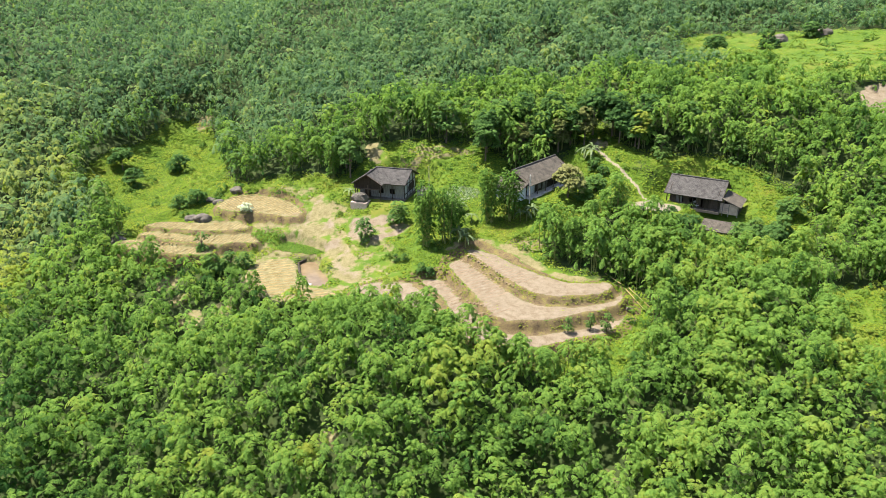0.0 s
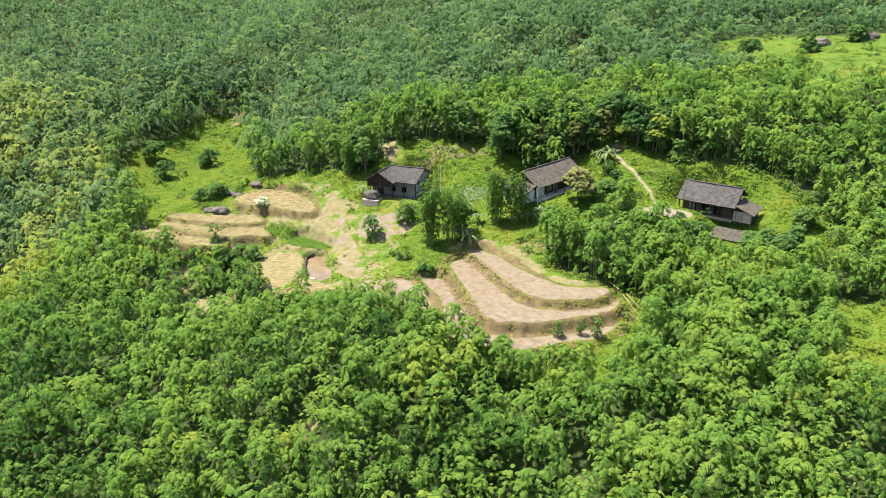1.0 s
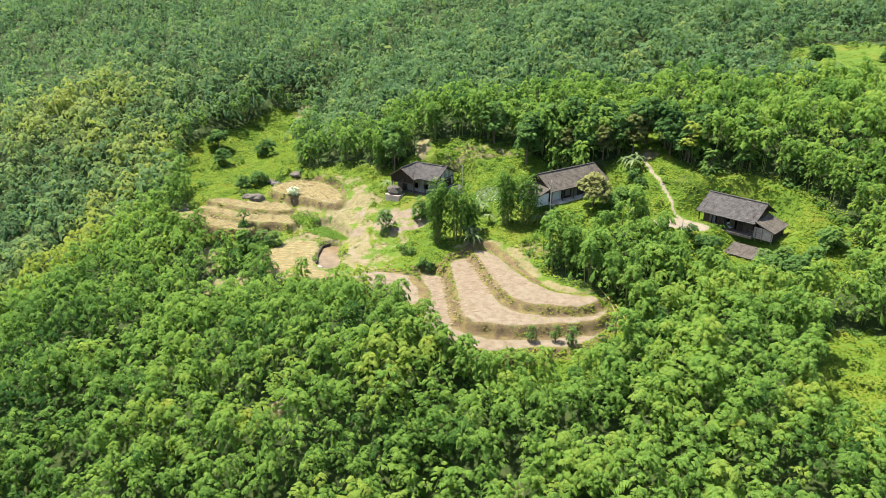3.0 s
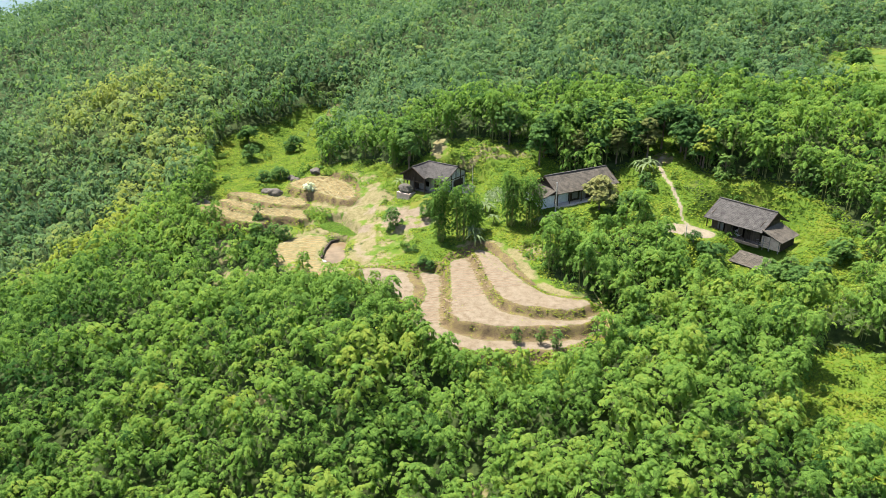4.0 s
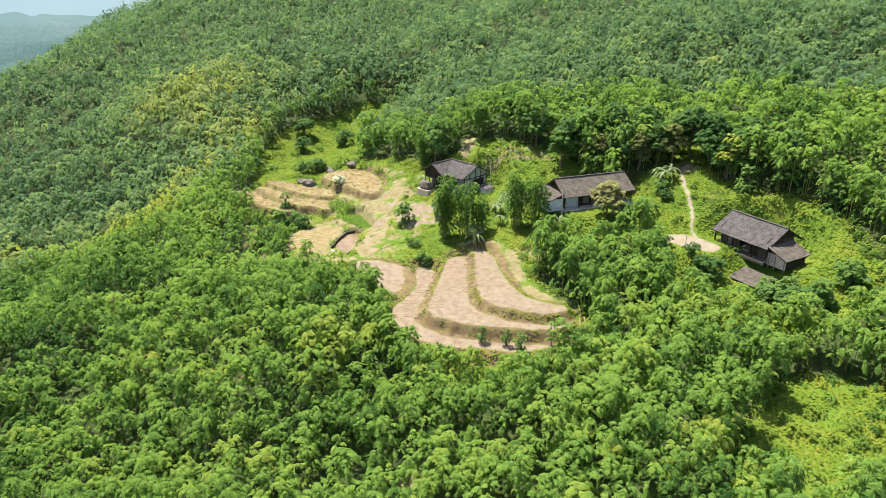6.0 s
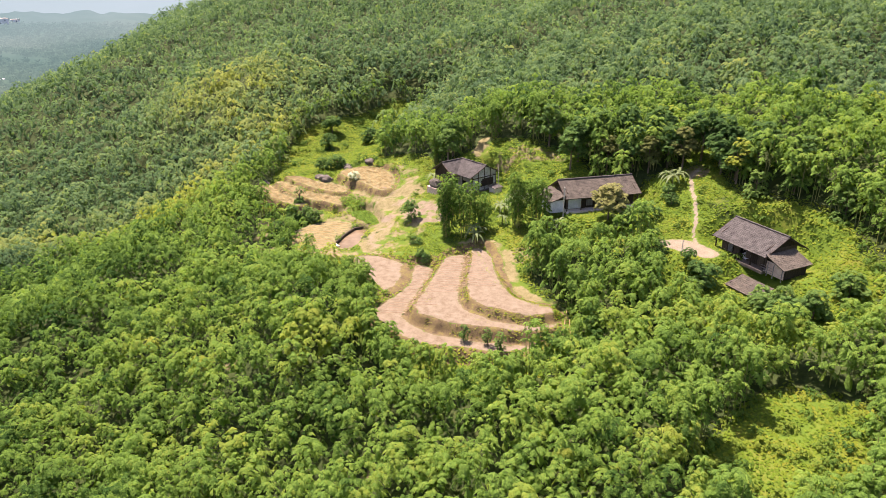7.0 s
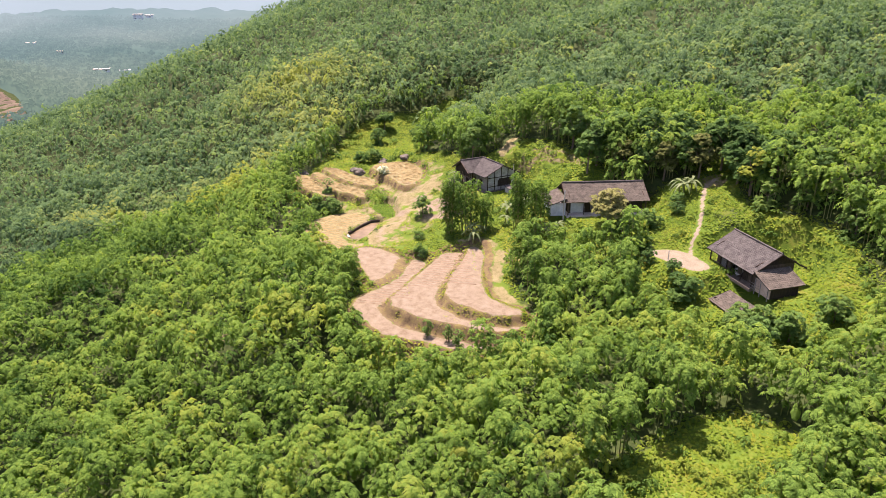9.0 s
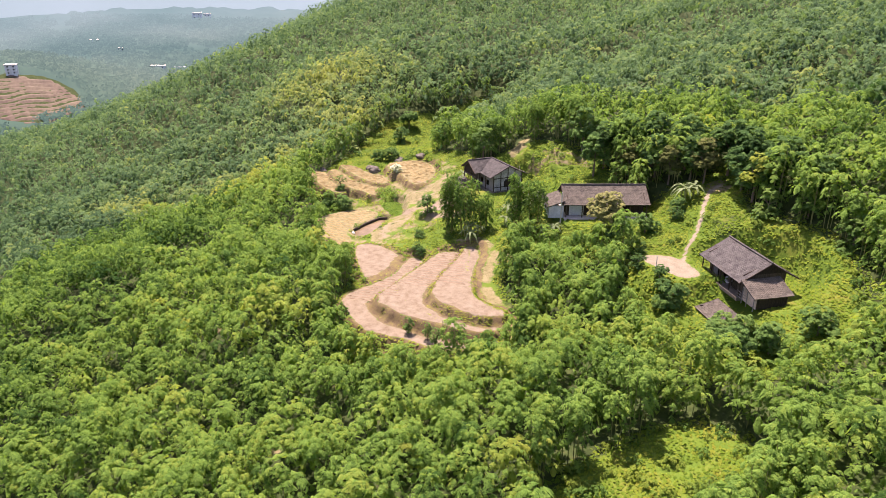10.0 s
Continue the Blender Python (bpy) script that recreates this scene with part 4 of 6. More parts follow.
def mist():
    """A glowing backdrop sheet for the mist-veiled mountainside at the far end of the valley."""
    u, v = np.meshgrid(np.linspace(0, 1, 60), np.linspace(0, 1, 14))
    a = radians(100) + u * radians(85)
    r = 960 + 900 * v + 60 * waves(u * 900, v * 300, 300, 71)
    co = np.stack((60 + r * np.cos(a), 30 + r * np.sin(a), -40 + 800 * v**1.1 + 30 * v * waves(u * 900, v * 200, 250, 72)), -1).reshape(-1, 3)
    i = (np.arange(13)[:, None] * 60 + np.arange(59)[None]).ravel()
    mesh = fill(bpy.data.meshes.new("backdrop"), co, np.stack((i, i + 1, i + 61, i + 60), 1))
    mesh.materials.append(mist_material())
    tagged(new("backdrop", mesh), "backdrop sheet glowing blue for the misty mountainside closing the valley", "backdrop", kind="structure")


mist()


# ---- building blocks ----
def box(bm, size, at=(0, 0, 0), turn=None, bevel=0.0):
    made = bmesh.ops.create_cube(bm, size=1.0)["verts"]
    m = Matrix.Translation(at) @ (turn or Matrix()) @ Matrix.Diagonal((*size, 1))
    bmesh.ops.transform(bm, matrix=m, verts=made)
    if bevel:
        edges = list({e for v in made for e in v.link_edges})
        bmesh.ops.bevel(bm, geom=edges, offset=bevel, segments=1, affect="EDGES")
    return bm


def block(size, at=(0, 0, 0), turn=None, bevel=0.02):
    return box(bmesh.new(), size, at, turn, bevel)


def tube(a, b, r0, r1=None, sides=8):
    bm = bmesh.new()
    a, b = Vector(a), Vector(b)
    m = Matrix.Translation((a + b) / 2) @ (b - a).to_track_quat("Z", "Y").to_matrix().to_4x4()
    bmesh.ops.create_cone(bm, cap_ends=True, segments=sides, radius1=r0, radius2=r0 if r1 is None else r1, depth=(b - a).length, matrix=m)
    return bm


def tiled_slope(corners, course=0.34, rib=0.24, sag=0.06, thick=0.10, seed=1):
    """A roof slope of tile courses between four corners: eave left, eave right, ridge right, ridge left."""
    rng = np.random.RandomState(seed)
    el, er, rr, rl = (np.array(c, float) for c in corners)
    width = max(np.linalg.norm(er - el), np.linalg.norm(rr - rl))
    run = max(np.linalg.norm(rl - el), np.linalg.norm(rr - er))
    nu, nv = max(2, int(width / rib) * 2), max(2, int(run / course))
    normal = np.cross(er - el, rl - el)
    normal /= np.linalg.norm(normal)
    rows = []
    for j in range(nv):
        for edge in (0, 1):
            v = (j + edge) / nv
            u = np.linspace(0, 1, nu + 1)
            p = (el + (er - el) * u[:, None]) * (1 - v) + (rl + (rr - rl) * u[:, None]) * v
            lift = 0.018 * (1 - edge) + 0.016 * np.cos(np.arange(nu + 1) * math.pi)
            dip = -sag * np.sin(u * math.pi) * 1.0 - sag * 0.8 * math.sin(v * math.pi) + 0.012 * rng.normal(0, 1, nu + 1)
            rows.append(p + normal * (lift + dip)[:, None])
    rows = np.array(rows)
    count = len(rows)
    co = np.concatenate((rows.reshape(-1, 3), (rows - normal * (thick + 0.06)).reshape(-1, 3)))
    w = nu + 1
    i = (np.arange(count - 1)[:, None] * w + np.arange(nu)[None]).ravel()
    base, k, last = count * w, np.arange(nu), (count - 1) * w
    j = np.arange(count - 1) * w
    faces = [np.stack((i, i + 1, i + w + 1, i + w), 1), np.stack((base + i + w, base + i + w + 1, base + i + 1, base + i), 1)]
    faces.append(np.stack((base + k, base + k + 1, k + 1, k), 1))
    faces.append(np.stack((last + k, last + k + 1, base + last + k + 1, base + last + k), 1))
    faces.append(np.stack((j, j + w, base + j + w, base + j), 1))
    faces.append(np.stack((base + j + nu, base + j + w + nu, j + w + nu, j + nu), 1))
    return co, np.concatenate(faces)


def slope_part(name, corners, material, parent, label="", **more):
    mesh = fill(bpy.data.meshes.new(name), *tiled_slope(corners, **more))
    mesh.shade_flat()
    mesh.materials.append(material)
    return part(name, mesh, material, parent, label)


def thing(name, label, category, at=(0, 0, 0), turn=0.0, group=""):
    ob = new(name)
    ob.empty_display_size = 0.5
    ob.matrix_basis = pose(*at, 0, 0, turn)
    return tagged(ob, label, category, group)


def board_wall(parent, start, end, low, high, material, board=0.28, thick=0.06, name="wall", label="", openings=()):
    """A wall of upright boards between two points of the plan; openings are (from, to, sill, head) along it."""
    a, b = Vector((*start, 0)), Vector((*end, 0))
    run, way = (b - a).length, (b - a).normalized()
    turn = Matrix.Rotation(math.atan2(way.y, way.x), 4, "Z")
    bm = bmesh.new()
    x = 0.0
    while x < run - 0.02:
        w = min(board, run - x)
        mid = x + w / 2
        spans = [(low, high)]
        for o0, o1, sill, head in openings:
            if o0 < mid < o1:
                spans = [(low, sill), (head, high)]
        for z0, z1 in spans:
            if z1 - z0 > 0.05:
                c = a + way * mid
                box(bm, (w, thick, z1 - z0), (c.x, c.y, (z0 + z1) / 2), turn)
        x += board
    bmesh.ops.remove_doubles(bm, verts=bm.verts[:], dist=0.004)
    return part(name, bm, material, parent, label)


def beam(parent, a, b, size, material, name="beam"):
    a, b = Vector(a), Vector(b)
    m = Matrix.Translation((a + b) / 2) @ (b - a).to_track_quat("X", "Z").to_matrix().to_4x4()
    bm = bmesh.new()
    box(bm, ((b - a).length, size, size), (0, 0, 0), None, 0.015)
    bmesh.ops.transform(bm, matrix=m, verts=bm.verts)
    return part(name, bm, material, parent)


def gable(parent, x, y0, y1, low, top, material, name="gable", thick=0.08):
    """A boarded triangle under the roof, across the house at x."""
    bm = bmesh.new()
    ym = (y0 + y1) / 2
    outline = [(y0, low), (y1, low), (ym, top)]
    front = [bm.verts.new((x - thick / 2, y, z)) for y, z in outline]
    back = [bm.verts.new((x + thick / 2, y, z)) for y, z in outline]
    bm.faces.new(front[::-1])
    bm.faces.new(back)
    for i in range(3):
        j = (i + 1) % 3
        bm.faces.new((front[i], front[j], back[j], back[i]))
    return part(name, bm, material, parent)


def ridge_cap(parent, a, b, material, r=0.16):
    part("ridge", tube(a, b, r, r, 6), material, parent, "row of ridge tiles")


def window(parent, x, y, z, w, h, facing, material):
    """A framed opening with bars in a wall that faces along -y (0) or +x (1)."""
    frame_ob = part("window", block((w, 0.09, 0.09) if not facing else (0.09, w, 0.09), (x, y, z + h / 2)), material, parent, "small barred wooden window")
    for k in range(3):
        o = (k - 1) * w * 0.45
        part("bar", block((0.06, 0.07, h) if not facing else (0.07, 0.06, h), (x + (0 if facing else o), y + (o if facing else 0), z)), material, frame_ob)
    return frame_ob


# ---- the wooden farmhouse beside the yard ----
def farmhouse():
    u = Vector((0.853, -0.522))
    turn = math.degrees(math.atan2(u.y, u.x))
    z0 = 15.7
    house = thing("farmhouse", "dark weathered timber farmhouse with a sagging grey tiled roof", "house", (50.0, 131.2, z0), turn)
    half, span, eave, ridge = 5.4, 4.65, 2.65, 5.25
    slope_part("roof", [(-half, -span, eave), (half, -span, eave), (half, 0, ridge), (-half, 0, ridge)], TILE, house, "grey tiled roof slope", seed=3)
    slope_part("roof", [(half, span, eave), (-half, span, eave), (-half, 0, ridge), (half, 0, ridge)], TILE, house, "grey tiled roof slope", seed=4)
    ridge_cap(house, (-half, 0, ridge + 0.03), (half, 0, ridge + 0.03), TILE)
    wx, wy = half - 0.9, 3.1
    part("plinth", block((2 * wx + 1.2, 2 * wy + 2.4, 0.5), (0, -0.2, 0.0)), STONE, house, "low rubble stone plinth")
    board_wall(house, (-wx, -wy), (wx, -wy), 0.25, 3.35, WOOD, openings=((1.0, 2.4, 0.25, 2.2), (3.6, 5.0, 1.0, 2.2), (6.0, 7.4, 0.25, 2.2)), label="front wall of weathered upright boards")
    board_wall(house, (wx, -wy), (wx, wy), 0.25, 3.35, WOOD, openings=((2.0, 3.0, 1.0, 2.0),))
    board_wall(house, (-wx, wy), (-wx, -wy), 0.25, 3.35, WOOD)
    board_wall(house, (wx, wy), (-wx, wy), 0.25, 3.35, WOOD)
    part("floor", block((2 * wx - 0.1, 2 * wy - 0.1, 0.1), (0, 0, 0.32)), WOOD_DARK, house)
    for x in (-wx, wx):
        gable(house, x, -wy - 0.6, wy + 0.6, 3.3, ridge - 0.25, WOOD_DARK)
    for k in range(5):
        x = -wx - 0.4 + k * (2 * wx + 0.8) / 4
        part("post", tube((x, -span + 0.55, 0.0), (x, -span + 0.55, eave + 0.15), 0.11, 0.1), WOOD_DARK, house, "round timber porch post")
    beam(house, (-half + 0.2, -span + 0.55, eave + 0.12), (half - 0.2, -span + 0.55, eave + 0.12), 0.16, WOOD_DARK)
    beam(house, (-wx, -span + 0.5, 0.95), (-0.6, -span + 0.5, 0.95), 0.10, WOOD, "rail")
    for x in (-half, half):
        for s in (-1, 1):
            beam(house, (x, s * span, eave - 0.12), (x, 0, ridge - 0.12), 0.14, WOOD_DARK, "bargeboard")
    door = part("door", block((1.15, 0.07, 1.9), (-wx + 1.7, -wy - 0.02, 1.2)), WOOD_GREY, house, "grey plank door")
    part("handle", block((0.06, 0.06, 0.18), (-wx + 2.1, -wy - 0.08, 1.2), None, 0.01), GREY_METAL, door)
    part("door", block((1.15, 0.07, 1.9), (wx - 2.2, -wy - 0.02, 1.2)), WOOD_DARK, house, "dark plank door")
    window(house, -0.1, -wy - 0.02, 1.6, 1.3, 1.1, 0, WOOD_GREY)
    # lean-to on the gable end
    annex = part("lean_to", block((3.3, 0.12, 2.0), (half + 1.3, -3.6, 0.9)), PINK_WALL, house, "earth-walled lean-to with its own tiled roof")
    part("wall", block((0.12, 4.6, 1.75), (half + 2.95, -1.3, 0.8)), WOOD_DARK, annex)
    part("wall", block((3.3, 0.12, 2.0), (half + 1.3, 1.0, 0.9)), WOOD_DARK, annex)
    mesh = fill(bpy.data.meshes.new("roof"), *tiled_slope([(half + 3.5, -4.4, 1.75), (half + 3.5, 1.6, 1.85), (half - 0.1, 1.6, 3.2), (half - 0.1, -4.4, 3.1)], seed=6))
    mesh.shade_flat()
    mesh.materials.append(TILE_OLD)
    part("roof", mesh, TILE_OLD, annex, "brownish lean-to tiles")
    for x in (half + 0.2, half + 1.3, half + 2.9):
        part("post", tube((x, -4.0, -0.4), (x, -4.0, 1.9), 0.07), WOOD_GREY, annex)
    for z in (0.4, 0.8, 1.2):
        beam(annex, (half - 0.9, -4.2, z), (half + 1.3, -4.2, z), 0.06, WOOD_GREY, "slat")
    return house


FARMHOUSE = farmhouse()


def dish():
    at = Vector((48.9, 127.9, 15.75))
    root = thing("satellite_dish", "white satellite dish on a short mast before the farmhouse", "dish", at)
    bm = bmesh.new()
    bmesh.ops.create_uvsphere(bm, u_segments=18, v_segments=12, radius=0.95)
    bmesh.ops.delete(bm, geom=[v for v in bm.verts if v.co.z > -0.62], context="VERTS")
    bmesh.ops.transform(bm, matrix=Matrix.Translation((0, 0, 1.45)) @ Matrix.Rotation(radians(35), 4, "X"), verts=bm.verts)
    bmesh.ops.solidify(bm, geom=bm.faces[:], thickness=0.03)
    part("reflector", bm, METAL, root, "white painted bowl")
    part("mast", tube((0, 0, -0.2), (0, 0.25, 0.75), 0.05), GREY_METAL, root)
    part("feed_arm", tube((0, 0.45, 0.7), (0, -0.35, 1.15), 0.025), GREY_METAL, root)


dish()


def fallen_roof():
    """Low shed whose roof nearly touches the weeds."""
    shed = thing("low_shed", "low shed with a weedy tiled roof sunk into the bank", "shed", (51.2, 121.9, 13.0), -31.5)
    slope_part("roof", [(-3.1, -2.0, 0.85), (3.1, -2.0, 0.85), (3.0, 1.5, 1.9), (-3.0, 1.5, 1.9)], TILE_OLD, shed, "brown weathered tiles", seed=9)
    board_wall(shed, (-2.7, -1.3), (2.7, -1.3), -1.2, 0.95, WOOD_DARK)
    board_wall(shed, (2.7, -1.3), (2.7, 1.0), -1.2, 1.2, WOOD_DARK)
    board_wall(shed, (-2.7, 1.0), (-2.7, -1.3), -1.2, 1.2, WOOD_DARK)


fallen_roof()


# ---- the long house behind the bamboo ----
def long_house():
    u = Vector((0.66, 0.753))
    turn = math.degrees(math.atan2(u.y, u.x))
    z0 = 17.0
    house = thing("long_house", "long dark timber house with a grey-brown tiled roof", "house", (18.55, 138.6, z0), turn)
    half, span, eave, ridge = 7.7, 4.3, 2.75, 5.25
    slope_part("roof", [(-half, -span, eave), (half, -span, eave), (half, 0, ridge), (-half, 0, ridge)], TILE_OLD, house, "grey-brown tiled roof slope", seed=12)
    slope_part("roof", [(half, span, eave), (-half, span, eave), (-half, 0, ridge), (half, 0, ridge)], TILE_OLD, house, "grey-brown tiled roof slope", seed=13)
    ridge_cap(house, (-half, 0, ridge + 0.03), (half, 0, ridge + 0.03), TILE)
    wx, wy = half - 0.8, 2.7
    part("plinth", block((2 * wx + 1.4, 2 * wy + 3.0, 0.5), (0, -0.4, 0.0)), CONCRETE, house, "pale concrete porch slab")
    board_wall(house, (-wx, -wy), (wx, -wy), 0.25, 3.5, WOOD_DARK, openings=((4.0, 5.2, 0.25, 2.3), (6.6, 7.8, 1.1, 2.2), (9.5, 10.7, 0.25, 2.3)), label="front wall of dark boards")
    board_wall(house, (wx, -wy), (wx, wy), 0.25, 3.5, WOOD)
    board_wall(house, (-wx, wy), (-wx, -wy), 0.25, 3.5, WOOD)
    board_wall(house, (wx, wy), (-wx, wy), 0.25, 3.5, WOOD)
    part("floor", block((2 * wx - 0.1, 2 * wy - 0.1, 0.1), (0, 0, 0.32)), WOOD_DARK, house)
    for x in (-wx, wx):
        gable(house, x, -wy - 0.6, wy + 0.6, 3.45, ridge - 0.25, WOOD_DARK)
    part("panel", block((2.6, 0.08, 2.0), (-wx + 1.7, -wy - 0.09, 1.3)), WHITEWASH, house, "white plastered wall panel")
    part("panel", block((1.3, 0.08, 1.2), (-wx + 4.7, -wy - 0.09, 1.3)), WOOD_GREY, house, "pale boarded panel")
    part("panel", block((1.5, 0.08, 1.5), (-wx + 6.6, -wy - 0.09, 1.1)), WOOD_GREY, house, "pale boarded panel")
    for k in range(6):
        x = -wx - 0.3 + k * (2 * wx + 0.6) / 5
        part("post", tube((x, -span + 0.5, 0.0), (x, -span + 0.5, eave + 0.15), 0.10), WOOD, house, "round timber porch post")
    beam(house, (-half + 0.2, -span + 0.5, eave + 0.12), (half - 0.2, -span + 0.5, eave + 0.12), 0.16, WOOD_DARK)
    for x in (-half, half):
        for s in (-1, 1):
            beam(house, (x, s * span, eave - 0.12), (x, 0, ridge - 0.12), 0.14, WOOD_DARK, "bargeboard")
    door = part("door", block((1.1, 0.07, 2.0), (-wx + 4.6, -wy - 0.02, 1.25)), WOOD_DARK, house, "dark plank door")
    part("handle", block((0.06, 0.06, 0.18), (-wx + 5.0, -wy - 0.08, 1.25), None, 0.01), GREY_METAL, door)
    window(house, 0.4, -wy - 0.03, 1.65, 1.1, 1.0, 0, WOOD_GREY)
    # lower wing on the near gable
    wing = part("wing", block((2.7, 0.14, 2.3), (-half - 1.2, -3.2, 1.1)), WHITEWASH, house, "white plastered wall of the lower wing")
    part("wall", block((0.14, 5.4, 2.2), (-half - 2.5, -0.5, 1.0)), WHITEWASH, wing)
    part("wall", block((2.7, 0.14, 2.3), (-half - 1.2, 2.2, 1.1)), WOOD, wing)
    mesh = fill(bpy.data.meshes.new("roof"), *tiled_slope([(-half - 3.1, 2.9, 2.2), (-half - 3.1, -3.9, 2.2), (-half + 0.15, -3.9, 3.35), (-half + 0.15, 2.9, 3.35)], seed=14))
    mesh.shade_flat()
    mesh.materials.append(TILE_OLD)
    part("roof", mesh, TILE_OLD, wing, "brown tiles of the lower wing")


long_house()


def pole(x, y, height, label, r=0.09):
    z = at_ground(x, y)
    root = thing("pole", label, "pole", (x, y, z))
    part("shaft", tube((0, 0, -0.4), (0, 0, height), r, r * 0.7, 10), CONCRETE, root)
    part("cap", tube((0, 0, height), (0, 0, height + 0.08), r * 0.9, r * 0.4, 10), GREY_METAL, root)


pole(16.6, 129.3, 5.6, "pale concrete pole beside the long house", 0.13)
pole(40.3, 122.6, 2.6, "short pale post at the edge of the yard", 0.08)
pole(-3.2, 139.8, 6.5, "weathered pole behind the first house", 0.07)


# ---- the house with the hipped roof ----
def hip_house():
    u = Vector((0.957, -0.29))
    turn = math.degrees(math.atan2(u.y, u.x))
    z0 = 14.6
    house = thing("hip_house", "small grey house with a dark hipped tile roof and porch", "house", (-10.9, 142.0, z0), turn)
    left, right, span, eave, ridge = -3.6, 3.9, 4.55, 3.55, 5.65
    front = -span - 1.3
    slope_part("roof", [(left + 3.4, -span, eave), (right + 0.5, -span, eave), (right + 0.5, 0, ridge), (left, 0, ridge)], TILE, house, "dark grey front roof slope", seed=21)
    slope_part("roof", [(right + 0.5, span, eave), (left - 3.4, span, eave), (left, 0, ridge), (right + 0.5, 0, ridge)], TILE, house, "dark grey back roof slope", seed=22)
    slope_part("roof", [(left - 3.4, span, eave), (left - 3.4, front, eave), (left, front, ridge), (left, 0, ridge)], TILE, house, "dark outer slope of the wing", seed=23)
    slope_part("roof", [(left + 3.4, front, eave), (left + 3.4, -span, eave), (left, 0, ridge), (left, front, ridge)], TILE, house, "dark inner slope of the wing", seed=24)
    wing_gable = part("gable", block((5.8, 0.05, 0.16), (left, front + 0.72, 2.32)), WOOD_DARK, house, "dark boarded gable of the wing")
    for k in range(14):
        x = -2.9 + k * 5.8 / 13
        top = ridge - 0.3 - (ridge - eave) * abs(x) / 3.4
        part("board", block((0.42, 0.07, top - 2.3), (left + x, front + 0.8, (top + 2.3) / 2), None, 0.0), WOOD_DARK, wing_gable)
    for x in (-2.8, 0.0, 2.8):
        part("post", block((0.17, 0.17, 3.4), (left + x, front + 0.62, 1.5)), WOOD, house, "timber post of the wing")
    beam(house, (left - 2.9, front + 0.62, 2.35), (left + 2.9, front + 0.62, 2.35), 0.18, WOOD)
    for s in (-1, 1):
        beam(house, (left + s * 3.4, front, eave - 0.1), (left, front, ridge - 0.1), 0.15, WOOD, "bargeboard")
    ridge_cap(house, (left, 0, ridge + 0.02), (right + 0.5, 0, ridge + 0.02), TILE)
    ridge_cap(house, (left, front, ridge + 0.02), (left, 0, ridge + 0.02), TILE, 0.14)
    wx0, wx1, wy = left - 2.6, right - 0.2, 3.4
    part("plinth", block((wx1 - wx0 + 0.8, 2 * wy + 1.6, 0.5), ((wx0 + wx1) / 2, -0.2, 0.0)), STONE, house, "low rubble stone plinth")
    board_wall(house, (wx0, -wy), (wx1, -wy), 0.25, 3.9, WOOD_GREY, openings=((1.2, 2.6, 0.25, 2.3), (4.2, 5.2, 1.1, 2.2), (6.8, 7.8, 1.1, 2.2)), label="front wall of greyed boards")
    board_wall(house, (wx1, -wy), (wx1, wy), 0.25, 3.9, PLASTER, openings=((2.6, 4.2, 0.9, 2.3),), label="white plastered gable wall")
    board_wall(house, (wx0, wy), (wx0, -wy), 0.25, 3.9, WOOD)
    board_wall(house, (wx1, wy), (wx0, wy), 0.25, 3.9, WOOD)
    part("floor", block((wx1 - wx0 - 0.1, 2 * wy - 0.1, 0.1), ((wx0 + wx1) / 2, 0, 0.32)), WOOD_DARK, house)
    gable(house, wx1, -wy - 0.3, wy + 0.3, 3.85, ridge - 0.2, PLASTER)
    for y in (-wy, -1.7, 0.0, 1.7, wy):
        part("post", block((0.16, 0.18, 3.6 + 0.5 * (wy - abs(y))), (wx1 + 0.05, y, 2.0 + 0.25 * (wy - abs(y)))), WOOD_DARK, house, "dark timber frame post")
    beam(house, (wx1 + 0.06, -wy, 3.0), (wx1 + 0.06, wy, 3.0), 0.16, WOOD_DARK)
    beam(house, (wx1 + 0.06, -wy, 1.1), (wx1 + 0.06, wy, 1.1), 0.14, WOOD_DARK)
    # a solid dark panel stands for the shade inside an open bay
    part("panel", block((0.06, 3.2, 1.5), (wx1 + 0.06, 1.0, 1.9)), WOOD_DARK, house, "dark panel standing for the shaded open bay in the gable")
    for s in (-1, 1):
        beam(house, (right + 0.45, s * span, eave - 0.12), (right + 0.45, 0, ridge - 0.12), 0.14, WOOD_DARK, "bargeboard")
    for k in range(4):
        x = wx0 - 0.3 + k * 2.6
        part("post", tube((x, -span + 0.5, -0.3), (x, -span + 0.5, eave + 0.1), 0.1), WOOD_DARK, house)
    window(house, wx1 + 0.05, 0.0, 1.6, 1.5, 1.3, 1, WOOD_DARK)
    door = part("door", block((1.3, 0.07, 2.0), (wx0 + 1.9, -wy - 0.02, 1.25)), WOOD_DARK, house, "dark plank door")
    part("handle", block((0.06, 0.06, 0.18), (wx0 + 2.3, -wy - 0.08, 1.25), None, 0.01), GREY_METAL, door)
    # porch over the cellar wall
    porch = part("porch", block((3.6, 2.4, 2.4), (left - 1.3, front - 0.5, -1.2), None, 0.05), PINK_WALL, house, "earth-walled cellar below the wing")
    bm = bmesh.new()
    bmesh.ops.create_icosphere(bm, subdivisions=3, radius=1.0)
    for v in bm.verts:
        k = 1 + 0.22 * noise.noise(v.co * 1.7) + 0.10 * noise.noise(v.co * 5.0)
        v.co = Vector((v.co.x * 1.9 * k, v.co.y * 1.2 * k, max(v.co.z, -0.35) * 1.35 * k + 0.5))
    bmesh.ops.transform(bm, matrix=Matrix.Translation((left - 1.3, front - 0.45, 0)), verts=bm.verts)
    part("stack", bm, STACK, porch, "dark weathered stack on the cellar roof")
